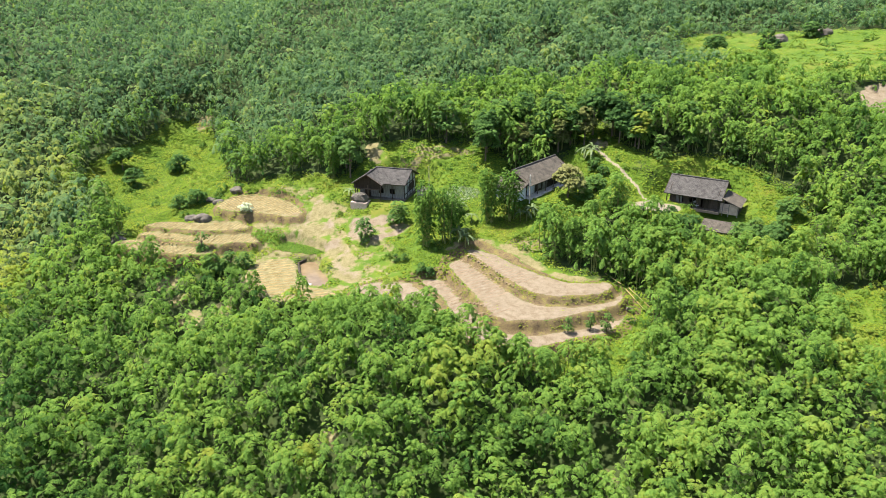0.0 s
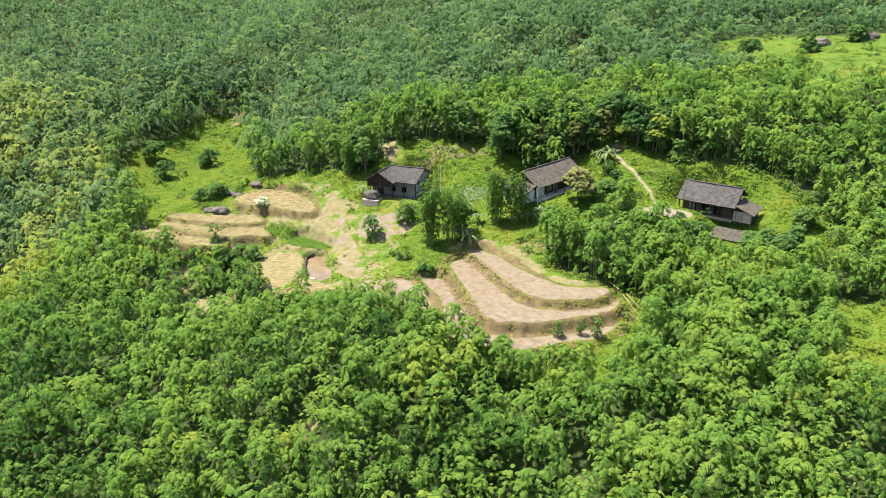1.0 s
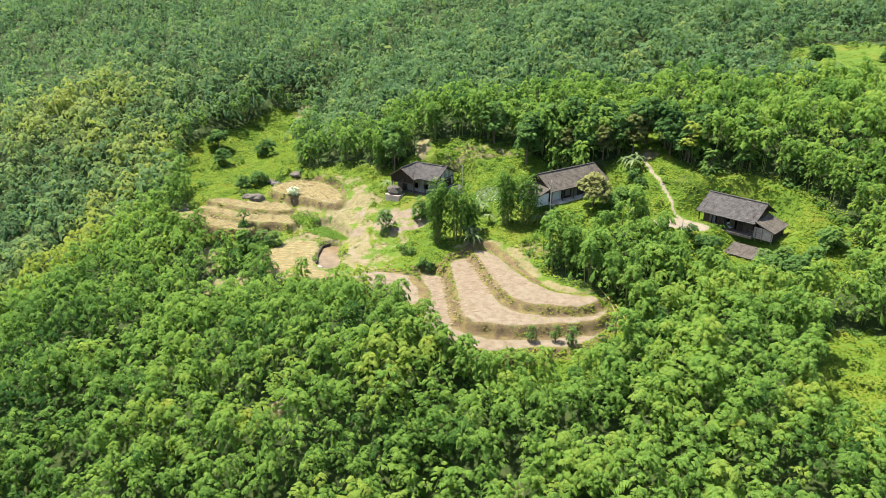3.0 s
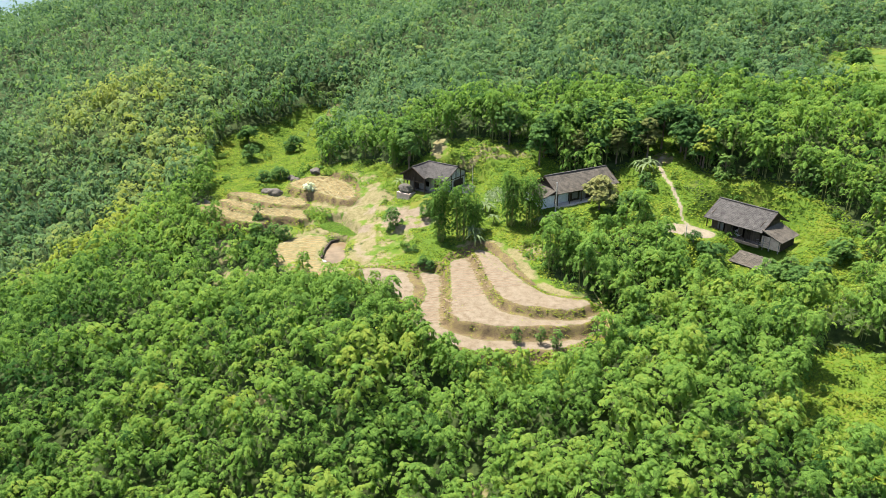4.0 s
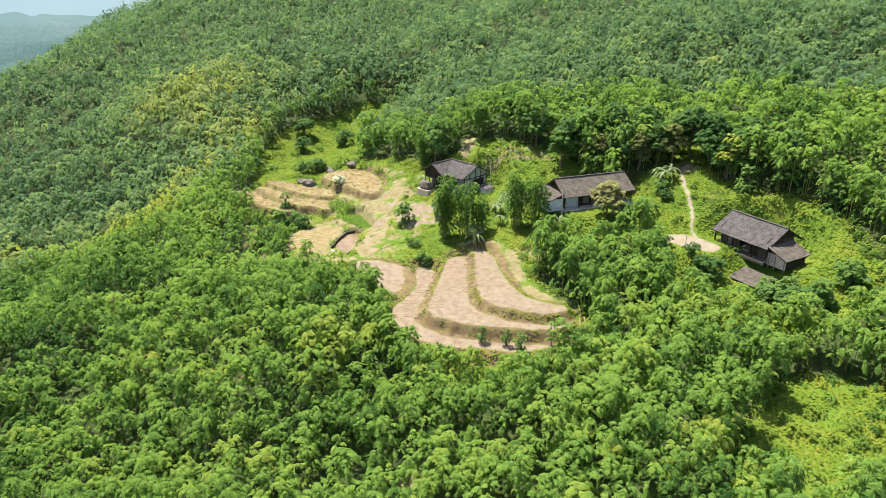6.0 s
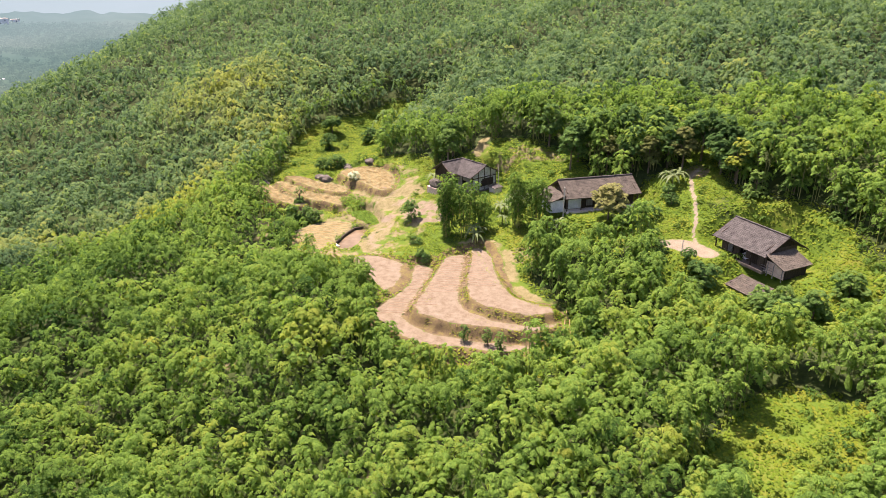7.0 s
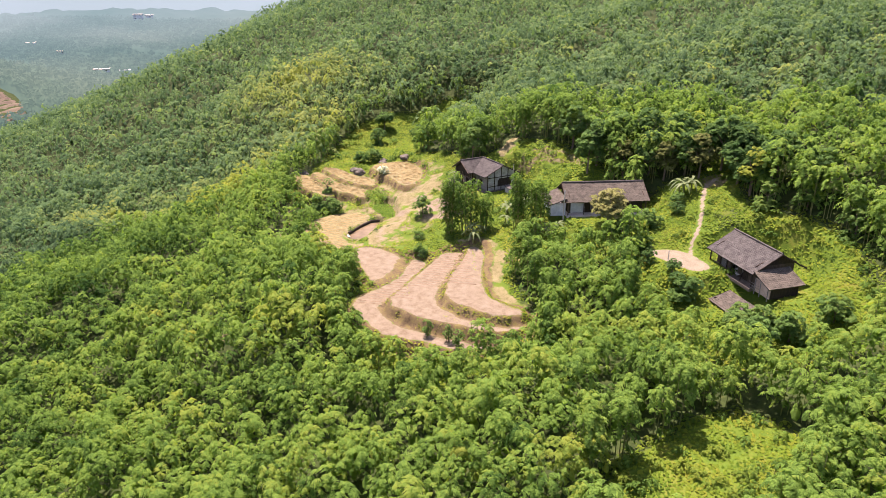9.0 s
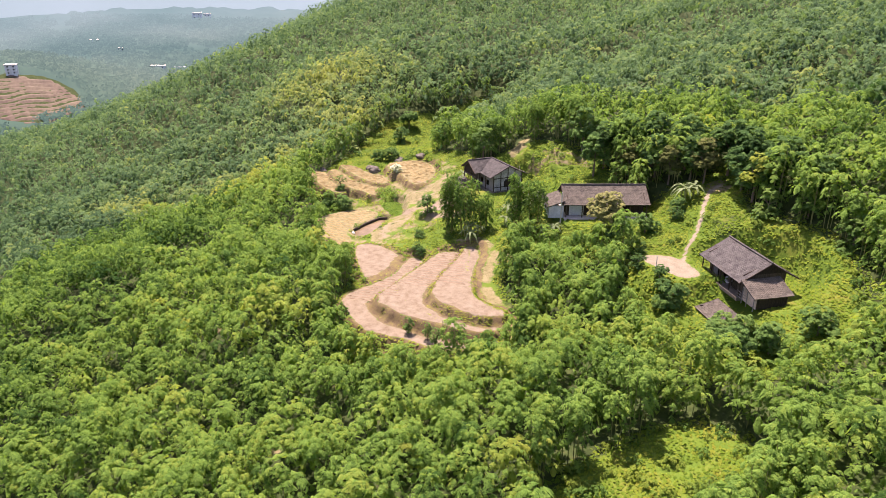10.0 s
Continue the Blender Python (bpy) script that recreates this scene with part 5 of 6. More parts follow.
    # store on the gable side
    store = part("store", block((1.8, 2.2, 1.3), (right + 2.4, 1.0, 0.6), None, 0.03), CONCRETE, house, "low pale store against the gable")
    part("roof", block((2.2, 2.7, 0.10), (right + 2.4, 1.0, 1.32), Matrix.Rotation(radians(8), 4, "Y")), TILE, store)


hip_house()


# ---- pond and plots ----
def pond():
    p = PLOTS["pond"]
    bm = bmesh.new()
    c = p.mean(0)
    loop = [bm.verts.new((*(c + (q - c) * 1.06), 7.05)) for q in p]
    bm.faces.new(loop)
    bmesh.ops.triangulate(bm, faces=bm.faces[:])
    mesh = bpy.data.meshes.new("pond_water")
    bm.to_mesh(mesh)
    bm.free()
    mesh.materials.append(WATER)
    tagged(new("pond_water", mesh), "still muddy brown water in the small pond", "water", kind="structure")
    wall = thing("pond_wall", "dark muddy wall along one side of the pond", "wall", (0, 0, 0))
    for a, b in zip([(-25.5, 113.4), (-27.0, 117.5), (-27.9, 121.6)], [(-27.0, 117.5), (-27.9, 121.6), (-26.6, 123.5)]):
        a, b = Vector((*a, 7.25)), Vector((*b, 7.25))
        m = Matrix.Translation((a + b) / 2) @ (b - a).to_track_quat("X", "Z").to_matrix().to_4x4()
        part("kerb", block(((b - a).length + 0.2, 0.35, 0.7), (0, 0, 0), None, 0.05), LINER, wall).matrix_basis = m
    slab = thing("white_slab", "white stone slab at the foot of the pond", "slab", (-24.6, 112.5, 7.25), -20)
    part("slab", block((1.7, 0.5, 0.22)), PLASTER, slab)


pond()


# ---- plants of the farm ----
BARE = ("upper_terrace", "middle_terrace", "lower_terrace", "west_slope", "pond", "rice_plot", "top_field", "row_a", "row_b", "row_c", "low_field", "brown_field", "track", "east_bank", "cut_bank", "dry_yard", "cabbage_bed")
HOUSES = [(50.0, 131.2, 0.853, -0.522, -5.2, 8.9, -3.7, 3.4), (18.55, 138.6, 0.66, 0.753, -10.3, 7.2, -4.2, 3.2), (-10.9, 142.0, 0.957, -0.29, -6.6, 4.6, -6.6, 3.8), (51.5, 122.2, 0.853, -0.522, -3.2, 2.6, -1.9, 1.5)]


def free(x, y, margin=0.3):
    """Open ground that carries no crop, house or path."""
    ok = np.ones(len(x), bool)
    for name in BARE:
        ok &= inside(PLOTS[name], x, y) < -margin
    for cx, cy, ux, uy, x0, x1, y0, y1 in HOUSES:
        u, v = (x - cx) * ux + (y - cy) * uy, -(x - cx) * uy + (y - cy) * ux
        ok &= ~((u > x0) & (u < x1) & (v > y0) & (v < y1))
    return ok & (path_distance(x, y) > 0.62) & (inside(YARD, x, y) < -0.4)


def tuft(rng, radius, count, segs=2):
    """A low weed: short arching sprays from one root."""
    a = 6.28 * np.arange(count) / count + rng.uniform(-0.5, 0.5, count)
    r = radius * rng.uniform(0, 0.45, count)
    length, rise = radius * rng.uniform(0.5, 1.0, count), rng.uniform(0.4, 1.0, count)
    q, m, i = plumes(rng, np.stack((r * np.cos(a), r * np.sin(a), 0.1 * radius + 0 * a), 1), a, length, length * rng.uniform(0.28, 0.42, count), rise, rise + rng.uniform(0.1, 0.45, count), segs)
    m = 0.28 * m + [0, -0.05, 0.8]
    return q, m / np.linalg.norm(m, axis=2)[..., None], rng.normal(0, 0.07, count)[i]


def undergrowth():
    """Low weeds and vines over the open slopes, with a darker shrub here and there."""
    rng = np.random.RandomState(81)
    weeds, shrubs = Grove(), Grove()
    for cell, names, count, radius, chance in ((0.88, ("farm", "brush"), 6, 0.86, 1.7), (1.6, ("meadow",), 7, 1.45, 1.5), (2.6, ("hill_pasture",), 7, 1.7, 0.9)):
        x, y = jittered(-95, 175, 70, 252, cell, rng)
        o = np.full(len(x), -1e9)
        for name in names:
            o = np.maximum(o, inside(PLOTS[name], x, y))
        keep = (o > -1.5) & free(x, y)
        x, y = x[keep], y[keep]
        lush = 0.42 - 0.27 * smooth(-2, 2, inside(PLOTS["fields"], x, y)) + 0.5 * smooth(26, 38, x) + 0.5 * smooth(-50, -62, x) + 0.25 * smooth(140, 150, y) + 0.5 * smooth(108, 100, y)
        keep = rng.uniform(0, 1, len(x)) < np.clip(lush * chance + 0.4 * waves(x, y, 6, 83), 0.04, 1)
        x, y = x[keep], y[keep]
        kind = rng.randint(0, 6, len(x))
        for v in range(6):
            m = kind == v
            px, py = x[m], y[m]
            tall = np.clip(0.75 + 0.5 * waves(px, py, 5, 86) + rng.normal(0, 0.15, len(px)), 0.25, 1.5)
            shrub = rng.uniform(0, 1, len(px)) < 0.03 + 0.08 * smooth(0.2, 0.9, waves(px, py, 16, 87)) + 0.10 * smooth(-3, 1, -inside(PLOTS["farm"], px, py)) * (cell < 1)
            size, turn = rng.uniform(0.7, 1.2, len(px)), rng.uniform(0, 6.28, len(px))
            at = np.stack((px, py, ground(px, py) - 0.05), 1)
            tint = 0.44 + 0.17 * waves(px, py, 13, 84) + 0.08 * waves(px, py, 4, 85) + rng.normal(0, 0.08, len(px))
            weeds.plant(tuft(rng, radius, count), at[~shrub], turn[~shrub], size[~shrub], 0.55 * tall[~shrub], tint[~shrub])
            if shrub.any():
                head = bamboo_head(rng, radius * 1.2, radius * 1.3, 14, 3)
                at[:, 2] += 1.5 * radius * size
                shrubs.plant(head, at[shrub], turn[shrub], size[shrub], np.full(shrub.sum(), 1.1), 0.6 + rng.normal(0, 0.2, shrub.sum()))
    tagged(new("undergrowth", weeds.mesh("undergrowth", LEAF_GRASS)), "bright green weeds and vines over the open slopes", "weeds", kind="stuff")
    tagged(new("scrub", shrubs.mesh("scrub", LEAF_SHRUB)), "low green shrubs scattered over the open slopes", "shrubs", kind="stuff")


undergrowth()


def grass():
    rng = np.random.RandomState(91)
    x, y = jittered(-95, 78, 76, 208, 0.5, rng)
    o = np.maximum(np.maximum(inside(PLOTS["farm"], x, y), inside(PLOTS["meadow"], x, y)), inside(PLOTS["brush"], x, y))
    keep = (o > -1) & free(x, y, 0.0) & (waves(x, y, 6, 92) > -0.75 + 0.9 * smooth(-1, 2, inside(PLOTS["fields"], x, y)))
    x, y = x[keep], y[keep]
    k = len(x)
    blade = leaf_cloud(np.stack((x, y, ground(x, y) + 0.16), 1), rng.normal(0, 0.4, (k, 3)) * [1, 1, 0.2] + [0, -0.4, 1.0], rng.normal(0, 1, (k, 3)) + [0, 0, 0.4], 0.55, 0.36, rng, 0.15)
    tint = 0.5 + 0.2 * waves(x, y, 10, 93) + rng.normal(0, 0.12, k)
    tagged(new("grass", leaves("grass", blade, tint, LEAF_GRASS, np.tile([0, 0, 1.0], (k, 1)))), "rough sunlit grass between the plots", "grass", kind="stuff")
    # weeds along the terrace banks
    pts = []
    for name, n in (("upper_terrace", 1500), ("middle_terrace", 700), ("lower_terrace", 500), ("row_a", 260), ("row_b", 240), ("row_c", 240), ("top_field", 200), ("pond", 130)):
        p = PLOTS[name]
        i = rng.randint(0, len(p), n)
        s = rng.uniform(0, 1, (n, 1))
        q = p[i] * (1 - s) + np.roll(p, -1, 0)[i] * s
        c = p.mean(0)
        out = (q - c) / np.linalg.norm(q - c, axis=1)[:, None]
        pts.append(q + out * rng.uniform(0.0, 1.2, (n, 1)))
    pts = np.concatenate(pts)
    keep = waves(pts[:, 0], pts[:, 1], 5, 95) > -0.35
    x, y = pts[keep, 0], pts[keep, 1]
    grove = Grove()
    for v in range(4):
        m = np.arange(len(x)) % 4 == v
        grove.plant(tuft(rng, 0.36, 4), np.stack((x, y, ground(x, y) - 0.03), 1)[m], rng.uniform(0, 6.28, m.sum()), rng.uniform(0.4, 1.15, m.sum()), np.full(m.sum(), 0.7), 0.72 + rng.normal(0, 0.2, m.sum()))
    tagged(new("bank_weeds", grove.mesh("bank_weeds", LEAF_GRASS)), "yellowish weeds along the terrace banks", "weeds", kind="stuff")


grass()


def ridges(name, label, plot, angle, gap, width, height, material, part_of=(0, 1)):
    """Parallel hand-dug rows across a plot, broken and uneven."""
    rng = np.random.RandomState(len(name) * 7 + len(plot))
    p = PLOTS[plot]
    c, s = math.cos(radians(angle)), math.sin(radians(angle))
    u, v = p[:, 0] * c + p[:, 1] * s, -p[:, 0] * s + p[:, 1] * c
    pieces = []
    vv = v.min() + gap * 0.5
    lo, hi = v.min() + (v.max() - v.min()) * part_of[0], v.min() + (v.max() - v.min()) * part_of[1]
    while vv < v.max():
        if lo <= vv <= hi:
            uu = u.min()
            while uu < u.max():
                pieces.append((uu, vv + rng.normal(0, 0.05), rng.uniform(0.7, 1.1)))
                uu += 0.8
        vv += gap * rng.uniform(0.9, 1.1)
    a = np.array(pieces)
    x, y = a[:, 0] * c - a[:, 1] * s, a[:, 0] * s + a[:, 1] * c
    keep = (inside(p, x, y) > 0.45) & (rng.uniform(0, 1, len(x)) > 0.04)
    x, y, ln = x[keep], y[keep], a[keep, 2]
    z = ground(x, y) - 0.02
    along, across = np.array([c, s, 0]), np.array([-s, c, 0])
    base = np.stack((x, y, z), 1)
    h = height * rng.uniform(0.6, 1.3, len(x))
    w = width * rng.uniform(0.7, 1.2, len(x))
    e0, e1 = base - along * (ln * 0.48)[:, None], base + along * (ln * 0.48)[:, None]
    side, up = across * (w * 0.5)[:, None], np.array([0, 0, 1.0]) * h[:, None]
    a0, b0, t0, a1, b1, t1 = e0 - side, e0 + side, e0 + up + along * 0.1, e1 - side, e1 + side, e1 + up - along * 0.1
    q = np.concatenate([np.stack(f, 1) for f in ((a0, a1, t1, t0), (b1, b0, t0, t1), (a0, t0, t0 + 1e-4, b0), (b1, t1, t1 + 1e-4, a1))])
    tagged(new(name, quad_mesh(name, q, material)), label, "rows", kind="stuff")


SOIL_ROW = rough_material("dug_soil", (0.14, 0.10, 0.062), (0.25, 0.19, 0.13), 1.5, bump=0.5)
ridges("stubble_rows", "dry straw rows on the highest field", "top_field", 62, 0.80, 0.30, 0.15, STRAW)
ridges("stubble_rows", "dry straw rows along a narrow terrace", "row_a", 75, 0.78, 0.30, 0.16, STRAW)
ridges("stubble_rows", "dry straw rows along a narrow terrace", "row_b", 75, 0.78, 0.30, 0.16, STRAW)
ridges("stubble_rows", "dry straw rows along the lowest narrow terrace", "row_c", 75, 0.78, 0.30, 0.16, STRAW)
ridges("stubble_rows", "scattered straw rows beside the pond", "low_field", 20, 1.1, 0.34, 0.16, STRAW)
ridges("soil_rows", "hand-dug furrows in pale soil", "middle_terrace", 32, 0.95, 0.30, 0.09, SOIL_ROW, (0.42, 1))
ridges("soil_rows", "hand-dug furrows in pale soil", "lower_terrace", 32, 1.0, 0.30, 0.09, SOIL_ROW, (0.35, 1))


def rice():
    rng = np.random.RandomState(101)
    x, y = jittered(-35, -22, 122, 132, 0.3, rng)
    keep = inside(PLOTS["rice_plot"], x, y) > 0.1
    x, y = x[keep], y[keep]
    t = dome(rng, 8, 0.22, 0.25, 3, 0.42, 0.14)
    q = scatter(t, np.stack((x, y, ground(x, y) + 0.3), 1), rng.uniform(0, 6.28, len(x)), rng.uniform(0.8, 1.2, len(x)), np.ones(len(x))).reshape(-1, 4, 3)
    tagged(new("rice_seedlings", leaves("rice_seedlings", q, np.repeat(0.46 + rng.normal(0, 0.05, len(x)), 8), LEAF, np.tile([0, 0, 1.0], (len(q), 1)))), "green rice seedlings in a small plot", "crop", kind="stuff")
    x, y = jittered(-39, -32, 125, 134, 0.55, rng)
    keep = np.hypot((x + 35.6) / 1.3, y - 130) < 2.6
    x, y = x[keep], y[keep]
    q = scatter(t, np.stack((x, y, ground(x, y) + 0.6), 1), rng.uniform(0, 6.28, len(x)), rng.uniform(1.0, 1.4, len(x)), np.full(len(x), 0.9)).reshape(-1, 4, 3)
    tagged(new("tall_grass", leaves("tall_grass", q, np.repeat(0.42 + rng.normal(0, 0.06, len(x)), 8), LEAF, np.tile([0, 0, 1.0], (len(q), 1)))), "tall green grass above the rice plot", "grass", kind="stuff")
    x, y = jittered(-1, 9, 133, 142, 0.62, rng)
    keep = inside(PLOTS["cabbage_bed"], x, y) > 0.2
    x, y = x[keep], y[keep]
    q = scatter(dome(rng, 10, 0.3, 0.3, 3, 0.4, 0.3), np.stack((x, y, ground(x, y) + 0.35), 1), rng.uniform(0, 6.28, len(x)), rng.uniform(0.8, 1.2, len(x)), np.ones(len(x))).reshape(-1, 4, 3)
    tagged(new("vegetable_bed", leaves("vegetable_bed", q, np.repeat(0.55 + rng.normal(0, 0.05, len(x)), 10), PALE_LEAF)), "pale green cabbages between the houses", "vegetables", kind="stuff")


PALE_LEAF = leaf_material("pale_leaf", (0.20, 0.28, 0.14), (0.34, 0.42, 0.26), (0.50, 0.55, 0.42))
rice()


def tree(x, y, height, spread, tint, material=None, label="broadleaf tree with a dark rounded crown", sprays=420, name="tree", seed=1):
    rng = np.random.RandomState(seed)
    root = thing(name, label, "tree" if height > 2.6 else "bush", (x, y, at_ground(x, y)))
    crown_low = height * (0.18 if height > 5.5 else -0.10)
    part("trunk", tube((0, 0, -0.4), (0.1, 0.05, height * 0.62), 0.05 * height**0.7, 0.025 * height**0.7, 7), BARK, root)
    for k in range(4):
        a = 6.28 * k / 4 + rng.uniform(-0.4, 0.4)
        part("limb", tube((0.05, 0.03, height * rng.uniform(0.3, 0.45)), (spread * 0.6 * math.cos(a), spread * 0.6 * math.sin(a), height * rng.uniform(0.62, 0.8)), 0.022 * height**0.7, 0.01 * height**0.7, 5), BARK, root)
    grove = Grove()
    for k in range(9):
        a, r = 2.4 * k + rng.uniform(-0.4, 0.4), spread * (0.0 if k == 0 else rng.uniform(0.4, 0.68))
        size = spread * (0.55 if k == 0 else rng.uniform(0.38, 0.52))
        z = height - size * 0.75 if k == 0 else crown_low + (height - crown_low) * rng.uniform(0.3 if height > 5.5 else 0.14, 0.75)
        n = max(22, int(sprays / 12))
        up, way = rng.uniform(-0.25, 1.0, n), 2.4 * np.arange(n) + rng.uniform(-0.5, 0.5, n)
        flat = np.sqrt(1 - up**2)
        base = np.stack((r * math.cos(a) + 0.55 * size * flat * np.cos(way), r * math.sin(a) + 0.55 * size * flat * np.sin(way), z + 0.6 * size * up), 1)
        length = size * rng.uniform(0.55, 0.95, n)
        q, m, i = plumes(rng, base, way, length, length * rng.uniform(0.4, 0.55, n), 0.3 + 0.5 * up, 0.75 + 0 * up, 3)
        # plumes under each lobe are tinted darker, in place of shade
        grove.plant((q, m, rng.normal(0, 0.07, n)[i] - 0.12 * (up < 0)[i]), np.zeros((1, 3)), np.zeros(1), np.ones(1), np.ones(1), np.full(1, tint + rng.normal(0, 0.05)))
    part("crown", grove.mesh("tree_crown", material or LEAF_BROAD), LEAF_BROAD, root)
    return root


TREES = [  # x, y, height, spread, tint
    (-20.5, 146.5, 8.5, 2.6, 0.45), (-21.8, 150.5, 9.0, 2.8, 0.35), (9.0, 148.5, 8.5, 3.0, 0.40), (9.5, 151.0, 9.5, 3.2, 0.30), (21.5, 150.5, 9.0, 3.0, 0.25),
    (28.0, 152.0, 8.5, 3.0, 0.30), (38.5, 150.5, 8.0, 3.4, 0.22), (41.5, 148.5, 7.0, 2.8, 0.30), (-15.4, 125.2, 4.4, 1.9, 0.45), (-9.2, 129.8, 5.0, 2.3, 0.50),
    (-47.0, 124.6, 3.8, 1.5, 0.45), (-40.5, 120.5, 4.0, 2.0, 0.40), (-43.5, 119.0, 4.4, 2.2, 0.45), (-37.5, 119.6, 3.4, 1.7, 0.42), (30.5, 134.5, 3.6, 2.2, 0.42),
    (27.5, 131.0, 3.8, 2.2, 0.48), (60.5, 140.0, 5.0, 2.4, 0.55), (46.0, 144.5, 4.6, 2.2, 0.60), (52.0, 145.0, 5.0, 2.4, 0.50), (-58.0, 144.0, 3.4, 2.0, 0.45),
    (-54.5, 146.0, 3.6, 2.3, 0.40), (-78.0, 168.0, 5.0, 2.6, 0.35), (-70.0, 178.0, 5.0, 2.8, 0.30), (-84.0, 176.0, 6.0, 3.0, 0.30), (33.0, 127.8, 3.2, 2.0, 0.42),
    (56.4, 118.2, 3.4, 2.0, 0.55), (53.4, 118.0, 2.9, 1.9, 0.6), (54.5, 115.6, 3.6, 2.2, 0.5), (44.8, 119.4, 4.2, 2.4, 0.40), (60.5, 117.0, 4.5, 2.4, 0.45), (64.0, 122.0, 4.2, 2.4, 0.5), (57.5, 113.5, 5.0, 2.6, 0.4), (92.0, 205.0, 5.5, 3.0, 0.3),
    (12.5, 154.0, 10.5, 3.4, 0.32), (18.0, 155.0, 11.0, 3.6, 0.28), (24.5, 156.0, 10.5, 3.5, 0.3), (33.5, 155.0, 10.5, 3.6, 0.25), (37.5, 153.5, 10.0, 3.6, 0.22), (44.5, 151.5, 9.5, 3.4, 0.3), (0.5, 155.5, 9.5, 3.0, 0.35), (52.0, 148.5, 8.5, 3.2, 0.3),
    (108.0, 212.0, 4.5, 3.0, 0.35), (125.0, 196.0, 7.0, 3.8, 0.3), (74.0, 196.5, 6.5, 3.2, 0.3), (18.5, 92.5, 2.8, 0.9, 0.5), (22.0, 93.3, 2.9, 0.8, 0.45), (24.4, 92.8, 3.2, 1.0, 0.5)]
for i, (x, y, height, spread, tint) in enumerate(TREES):
    tagged(tree(x, y, height, spread, tint, seed=200 + i, sprays=int(150 + 95 * spread)), group="trees round the farm")
for i, (x, y, height, spread) in enumerate([(16.5, 149.5, 8.0, 2.4), (25.0, 149.8, 7.5, 2.6), (31.0, 151.5, 8.5, 2.8)]):
    tree(x, y, height, spread, 0.35, LEAF_DRY, "brownish half-dry bamboo behind the long house", 520, seed=300 + i)
tree(24.4, 131.4, 6.6, 3.5, 0.70, LEAF_DRY, "thin tree with yellowing leaves before the long house", 420, seed=310)
tree(42.0, 147.5, 8.5, 2.4, 0.95, LEAF, "yellow-green tree above the path", 420, seed=311)
for i, (x, y, r, tint) in enumerate([(41.6, 121.6, 1.25, 0.25), (37.0, 122.6, 1.35, 0.25), (34.9, 121.2, 1.5, 0.35), (-4.2, 113.2, 1.1, 0.30), (-2.8, 112.8, 1.0, 0.25), (-9.0, 117.2, 0.8, 0.4), (-7.4, 117.0, 0.8, 0.35), (31.5, 142.5, 1.5, 0.35), (33.0, 139.8, 1.3, 0.3)]):
    tree(x, y, 1.75 * r, r, tint, LEAF_BROAD, "round dark green bush on the grass", 260, "bush", 320 + i)
tree(-41.5, 137.4, 2.0, 1.5, 0.7, PALE_LEAF, "pale flowering bush at the end of the rows", 220, "bush", 340)


def clump(x, y, height, spread, count, seed):
    """A free-standing clump of tall bamboo."""
    rng = np.random.RandomState(seed)
    root = thing("bamboo_clump", "tall dense clump of dark green bamboo on the grass", "bamboo", (x, y, at_ground(x, y)), 0, "free-standing bamboo clumps")
    grove = Grove()
    for k in range(count):
        a, r = 6.28 * k / count + rng.uniform(-0.4, 0.4), spread * rng.uniform(0.2, 0.75)
        h = height * rng.uniform(0.72, 1.05)
        px, py = r * math.cos(a), r * math.sin(a)
        for form, z in ((bamboo_side(rng, 1.0, h * 0.97, 40, 4), 0.0), (bamboo_head(rng, 0.95, 1.8, 12, 4), h)):
            grove.plant(form, np.array([[px, py, z]]), np.array([rng.uniform(0, 6.28)]), np.ones(1), np.ones(1), np.full(1, 0.36 + rng.normal(0, 0.05)))
        part("culm", quad_mesh("bamboo_culm", sticks(np.array([[px * 0.5, py * 0.5, -0.5]]), np.array([[px, py, h * 0.92]]), 0.07, 5), CULM), CULM, root)
    part("crown", grove.mesh("clump_crown", LEAF), LEAF, root)


for i, spec in enumerate([(-3.4, 120.8, 12.0, 2.6, 16), (0.4, 121.4, 10.6, 2.6, 12), (2.2, 124.4, 8.2, 1.8, 7), (8.6, 126.6, 10.6, 2.6, 13), (12.4, 127.0, 10.0, 2.6, 13), (-24.5, 147.5, 9.0, 1.5, 6), (22.2, 112.6, 8.6, 1.5, 7)]):
    clump(*spec, 400 + i)


BANANA = leaf_material("banana_leaf", (0.06, 0.10, 0.035), (0.11, 0.16, 0.06), (0.17, 0.20, 0.10), glow=0.15, shine=0.2)


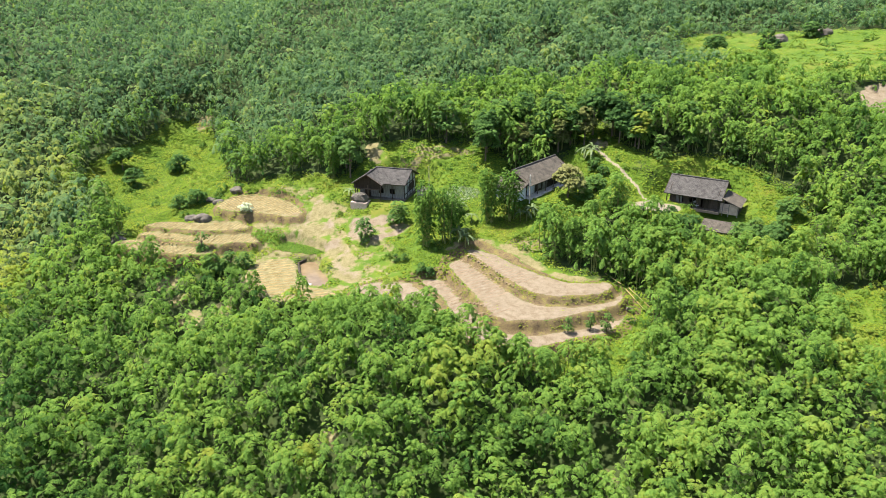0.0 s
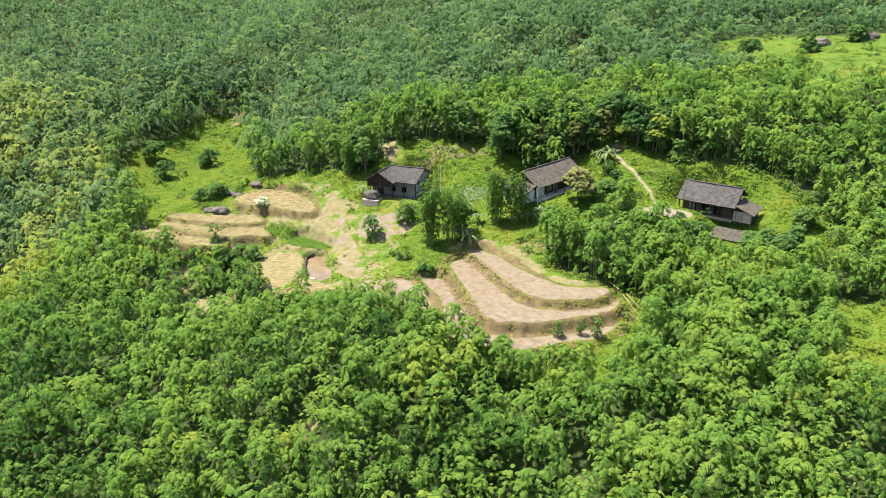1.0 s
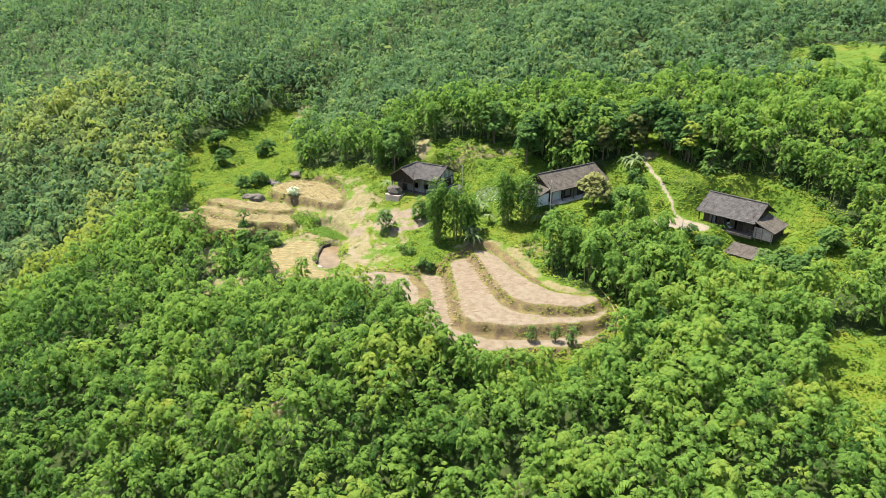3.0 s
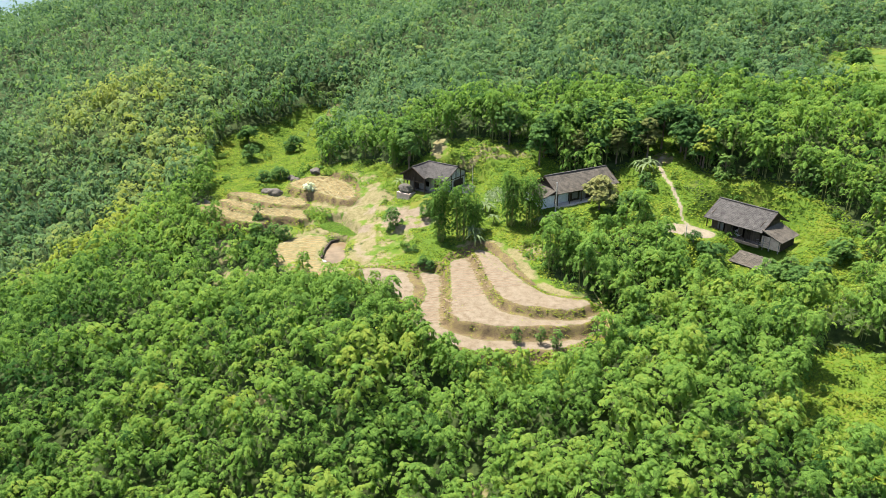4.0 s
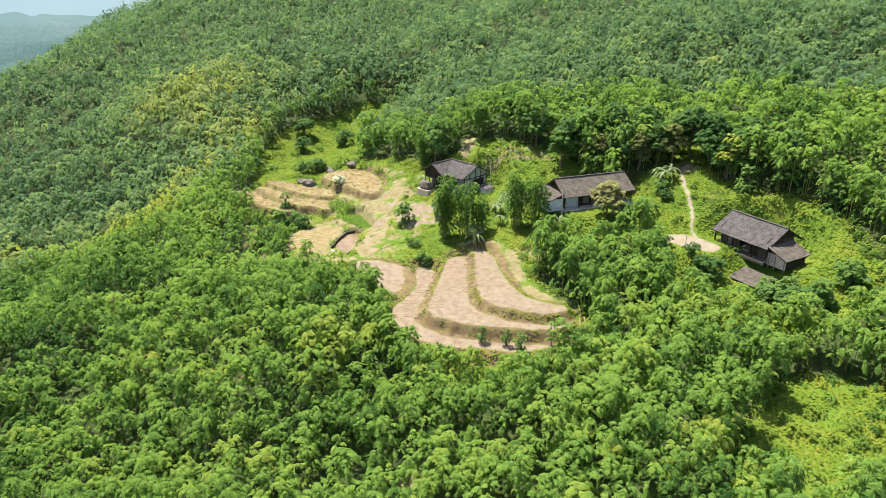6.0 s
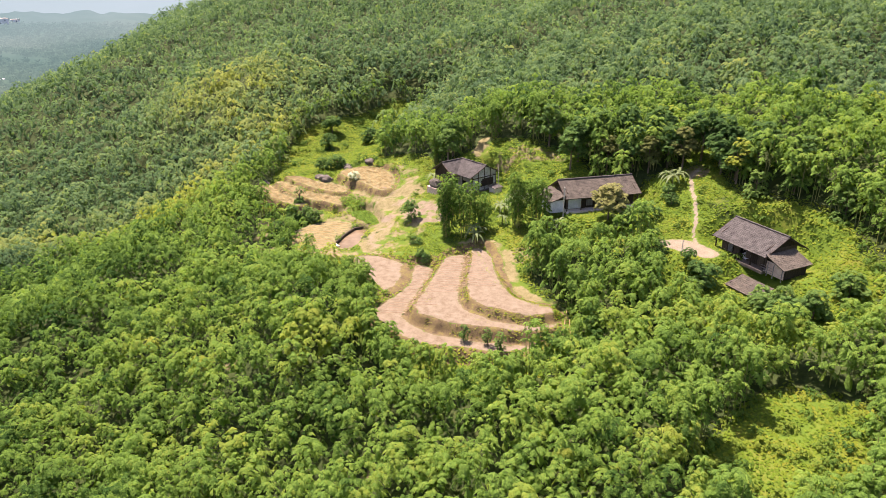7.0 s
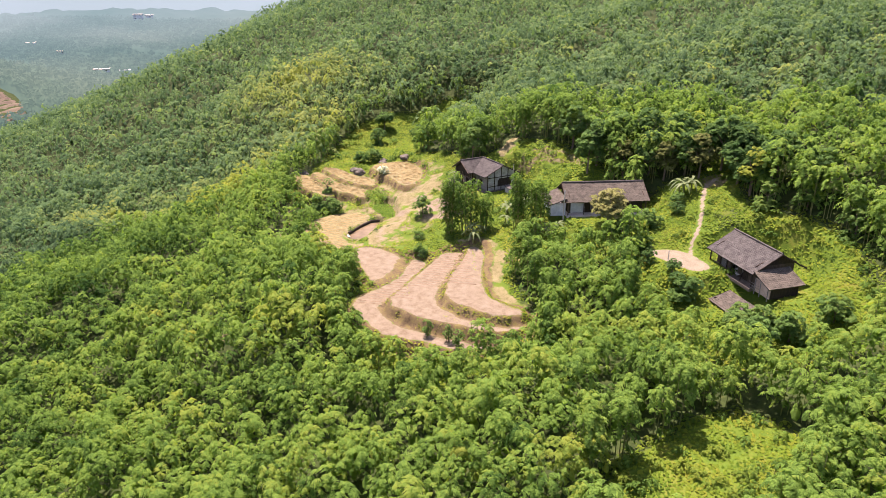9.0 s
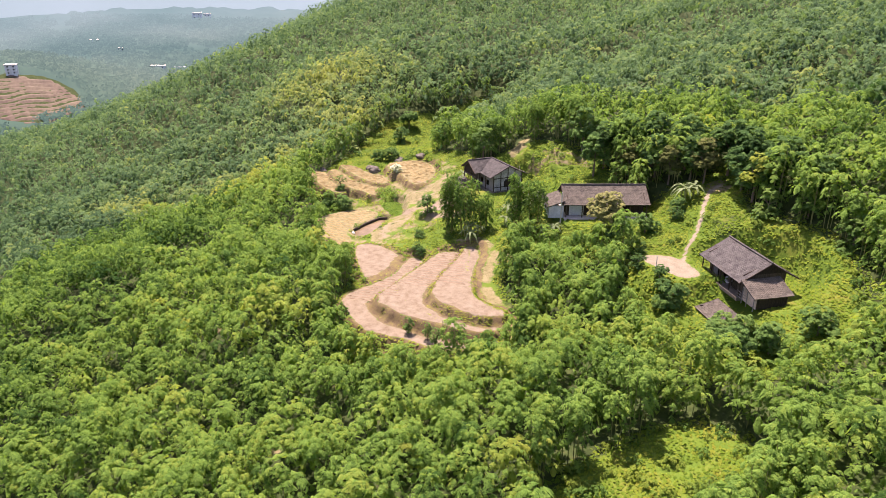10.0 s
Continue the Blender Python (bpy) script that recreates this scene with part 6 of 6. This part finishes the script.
def banana(x, y, height, seed):
    rng = np.random.RandomState(seed)
    root = thing("banana_plant", "banana plant with long drooping leaves", "plant", (x, y, at_ground(x, y)), 0, "banana plants")
    part("stem", tube((0, 0, -0.3), (0, 0, height * 0.55), 0.13, 0.09, 8), CULM, root)
    for k in range(8):
        a = 6.28 * k / 8 + rng.uniform(-0.3, 0.3)
        ln, lift = height * rng.uniform(0.5, 0.7), rng.uniform(0.5, 1.2)
        co, faces = [], []
        for j in range(6):
            s = j / 5
            r, z = ln * s, height * 0.52 + ln * (lift * s - 1.1 * s * s)
            w = 0.26 * math.sin(min(1.0, s * 1.05 + 0.08) * 3.0)
            for side in (-1, 0, 1):
                co.append((r * math.cos(a) - side * w * math.sin(a), r * math.sin(a) + side * w * math.cos(a), z + 0.06 * abs(side)))
        for j in range(5):
            for side in (0, 1):
                i = j * 3 + side
                faces.append((i, i + 3, i + 4, i + 1))
        mesh = fill(bpy.data.meshes.new("banana_leaf"), np.array(co), np.array(faces))
        mesh.attributes.new("tint", "FLOAT", "FACE").data.foreach_set("value", np.full(len(faces), rng.uniform(0.2, 0.6), np.float32))
        mesh.materials.append(BANANA)
        part("leaf", mesh, BANANA, root)


for i, (x, y, h) in enumerate([(2.6, 120.6, 4.2), (3.8, 119.4, 4.0), (3.3, 121.8, 3.2), (2.2, 131.3, 3.2), (3.3, 131.0, 2.8), (5.2, 127.0, 3.0), (14.6, 126.2, 3.2), (15.8, 126.2, 2.8), (16.8, 127.2, 3.0), (31.4, 145.0, 4.6), (30.2, 145.8, 4.2), (32.0, 146.6, 3.8), (62.0, 196.0, 4.5), (-19.8, 139.6, 3.4)]):
    banana(x, y, h, 500 + i)


def boulder(x, y, r, seed):
    rng = random.Random(seed)
    root = thing("boulder", "dark weathered boulder in the grass", "rock", (x, y, at_ground(x, y)), 0, "boulders by the fields")
    bm = bmesh.new()
    bmesh.ops.create_icosphere(bm, subdivisions=3, radius=1.0)
    for v in bm.verts:
        k = 1 + 0.28 * noise.noise(v.co * 1.3 + Vector((seed, 0, 0))) + 0.1 * noise.noise(v.co * 4)
        v.co = Vector((v.co.x * r * 1.15 * k, v.co.y * r * 0.9 * k, v.co.z * r * 0.75 * k + r * 0.2))
    part("rock", bm, STONE, root)


for i, (x, y, r) in enumerate([(-50.8, 137.6, 1.6), (-53.6, 138.4, 1.2), (-66.6, 131.6, 1.5), (-49.4, 144.4, 1.1), (-46.8, 149.8, 1.2), (-52, 147.2, 1.0), (29.5, 99.5, 0.6), (98.0, 211.0, 2.2), (112.0, 214.0, 2.2)]):
    boulder(x, y, r, 600 + i)


def dry_poles():
    """Cut bamboo poles leaning on the edge of the grove."""
    for i, (a, b) in enumerate([((29.6, 103.2), (31.8, 98.0)), ((30.2, 103.4), (32.6, 98.9)), ((29.2, 104.6), (27.2, 108.4)), ((-47.5, 146), (-41.5, 148.5)), ((-72.0, 117.0), (-67.5, 116.2)), ((-71.5, 117.8), (-67.0, 117.2))]):
        za, zb = at_ground(*a), at_ground(*b)
        root = thing("bamboo_pole", "cut dry bamboo pole lying on the ground", "pole", (*a, za), 0, "cut bamboo poles")
        part("pole", tube((0, 0, 0.15 + 0.5 * (i < 3)), (b[0] - a[0], b[1] - a[1], zb - za + 0.15), 0.07, 0.05, 6), STRAW, root)


dry_poles()


# ---- houses across the valley ----
def far_house(x, y, wide, deep, tall, storeys, turn, label, roof_material):
    wide, deep, tall = 0.68 * wide, 0.68 * deep, 0.72 * tall
    z = at_ground(x, y)
    root = thing("village_house", label, "house", (x, y, z), turn, "houses across the valley")
    part("wall", block((wide, deep, tall + 3), (0, 0, tall / 2 - 1.5), None, 0.05), WHITEWASH, root)
    part("roof", block((wide + 0.8, deep + 0.8, 0.5), (0, 0, tall + 0.25), None, 0.1), roof_material, root)
    columns = max(2, int(wide / 4))
    for s in range(storeys):
        for k in range(columns):
            px = -wide / 2 + (k + 0.5) * wide / columns
            pz = (s + 0.5) * tall / storeys
            for face in (-1, 1):
                w = part("window", block((1.2, 0.14, 1.1), (px, face * (deep / 2 + 0.02), pz), None, 0.02), GREY_METAL, root)
                part("pane", block((1.0, 0.06, 0.9), (px, face * (deep / 2 + 0.10), pz), None, 0.01), GLASS, w)


def glass_material():
    n = Nodes("window_glass")
    n.bump(n.noise(2.0, 1.0), 0.02, 0.01)
    return n.finish((0.03, 0.04, 0.05, 1.0), 0.05, 0.5)


GLASS = glass_material()
for spec in [(-506, 146, 11, 9, 9, 3, 70, "white three-storey house above red terraces", CONCRETE), (-514, 132, 11, 8, 5, 2, 75, "low white farmhouse beside its taller neighbour", TILE),
             (-563, 272, 20, 9, 6, 2, 60, "long white building in the valley", CONCRETE), (-560, 291, 14, 8, 3.5, 1, 60, "low white shed in the valley", METAL),
             (-800, 416, 16, 11, 13, 3, 55, "white village house in the haze", CONCRETE), (-806, 432, 12, 9, 9, 2, 50, "white village house in the haze", CONCRETE),
             (-700, 262, 12, 9, 7, 2, 50, "small pale house in the haze", CONCRETE), (-640, 268, 10, 8, 6, 2, 50, "small pale house in the haze", CONCRETE)]:
    far_house(*spec)
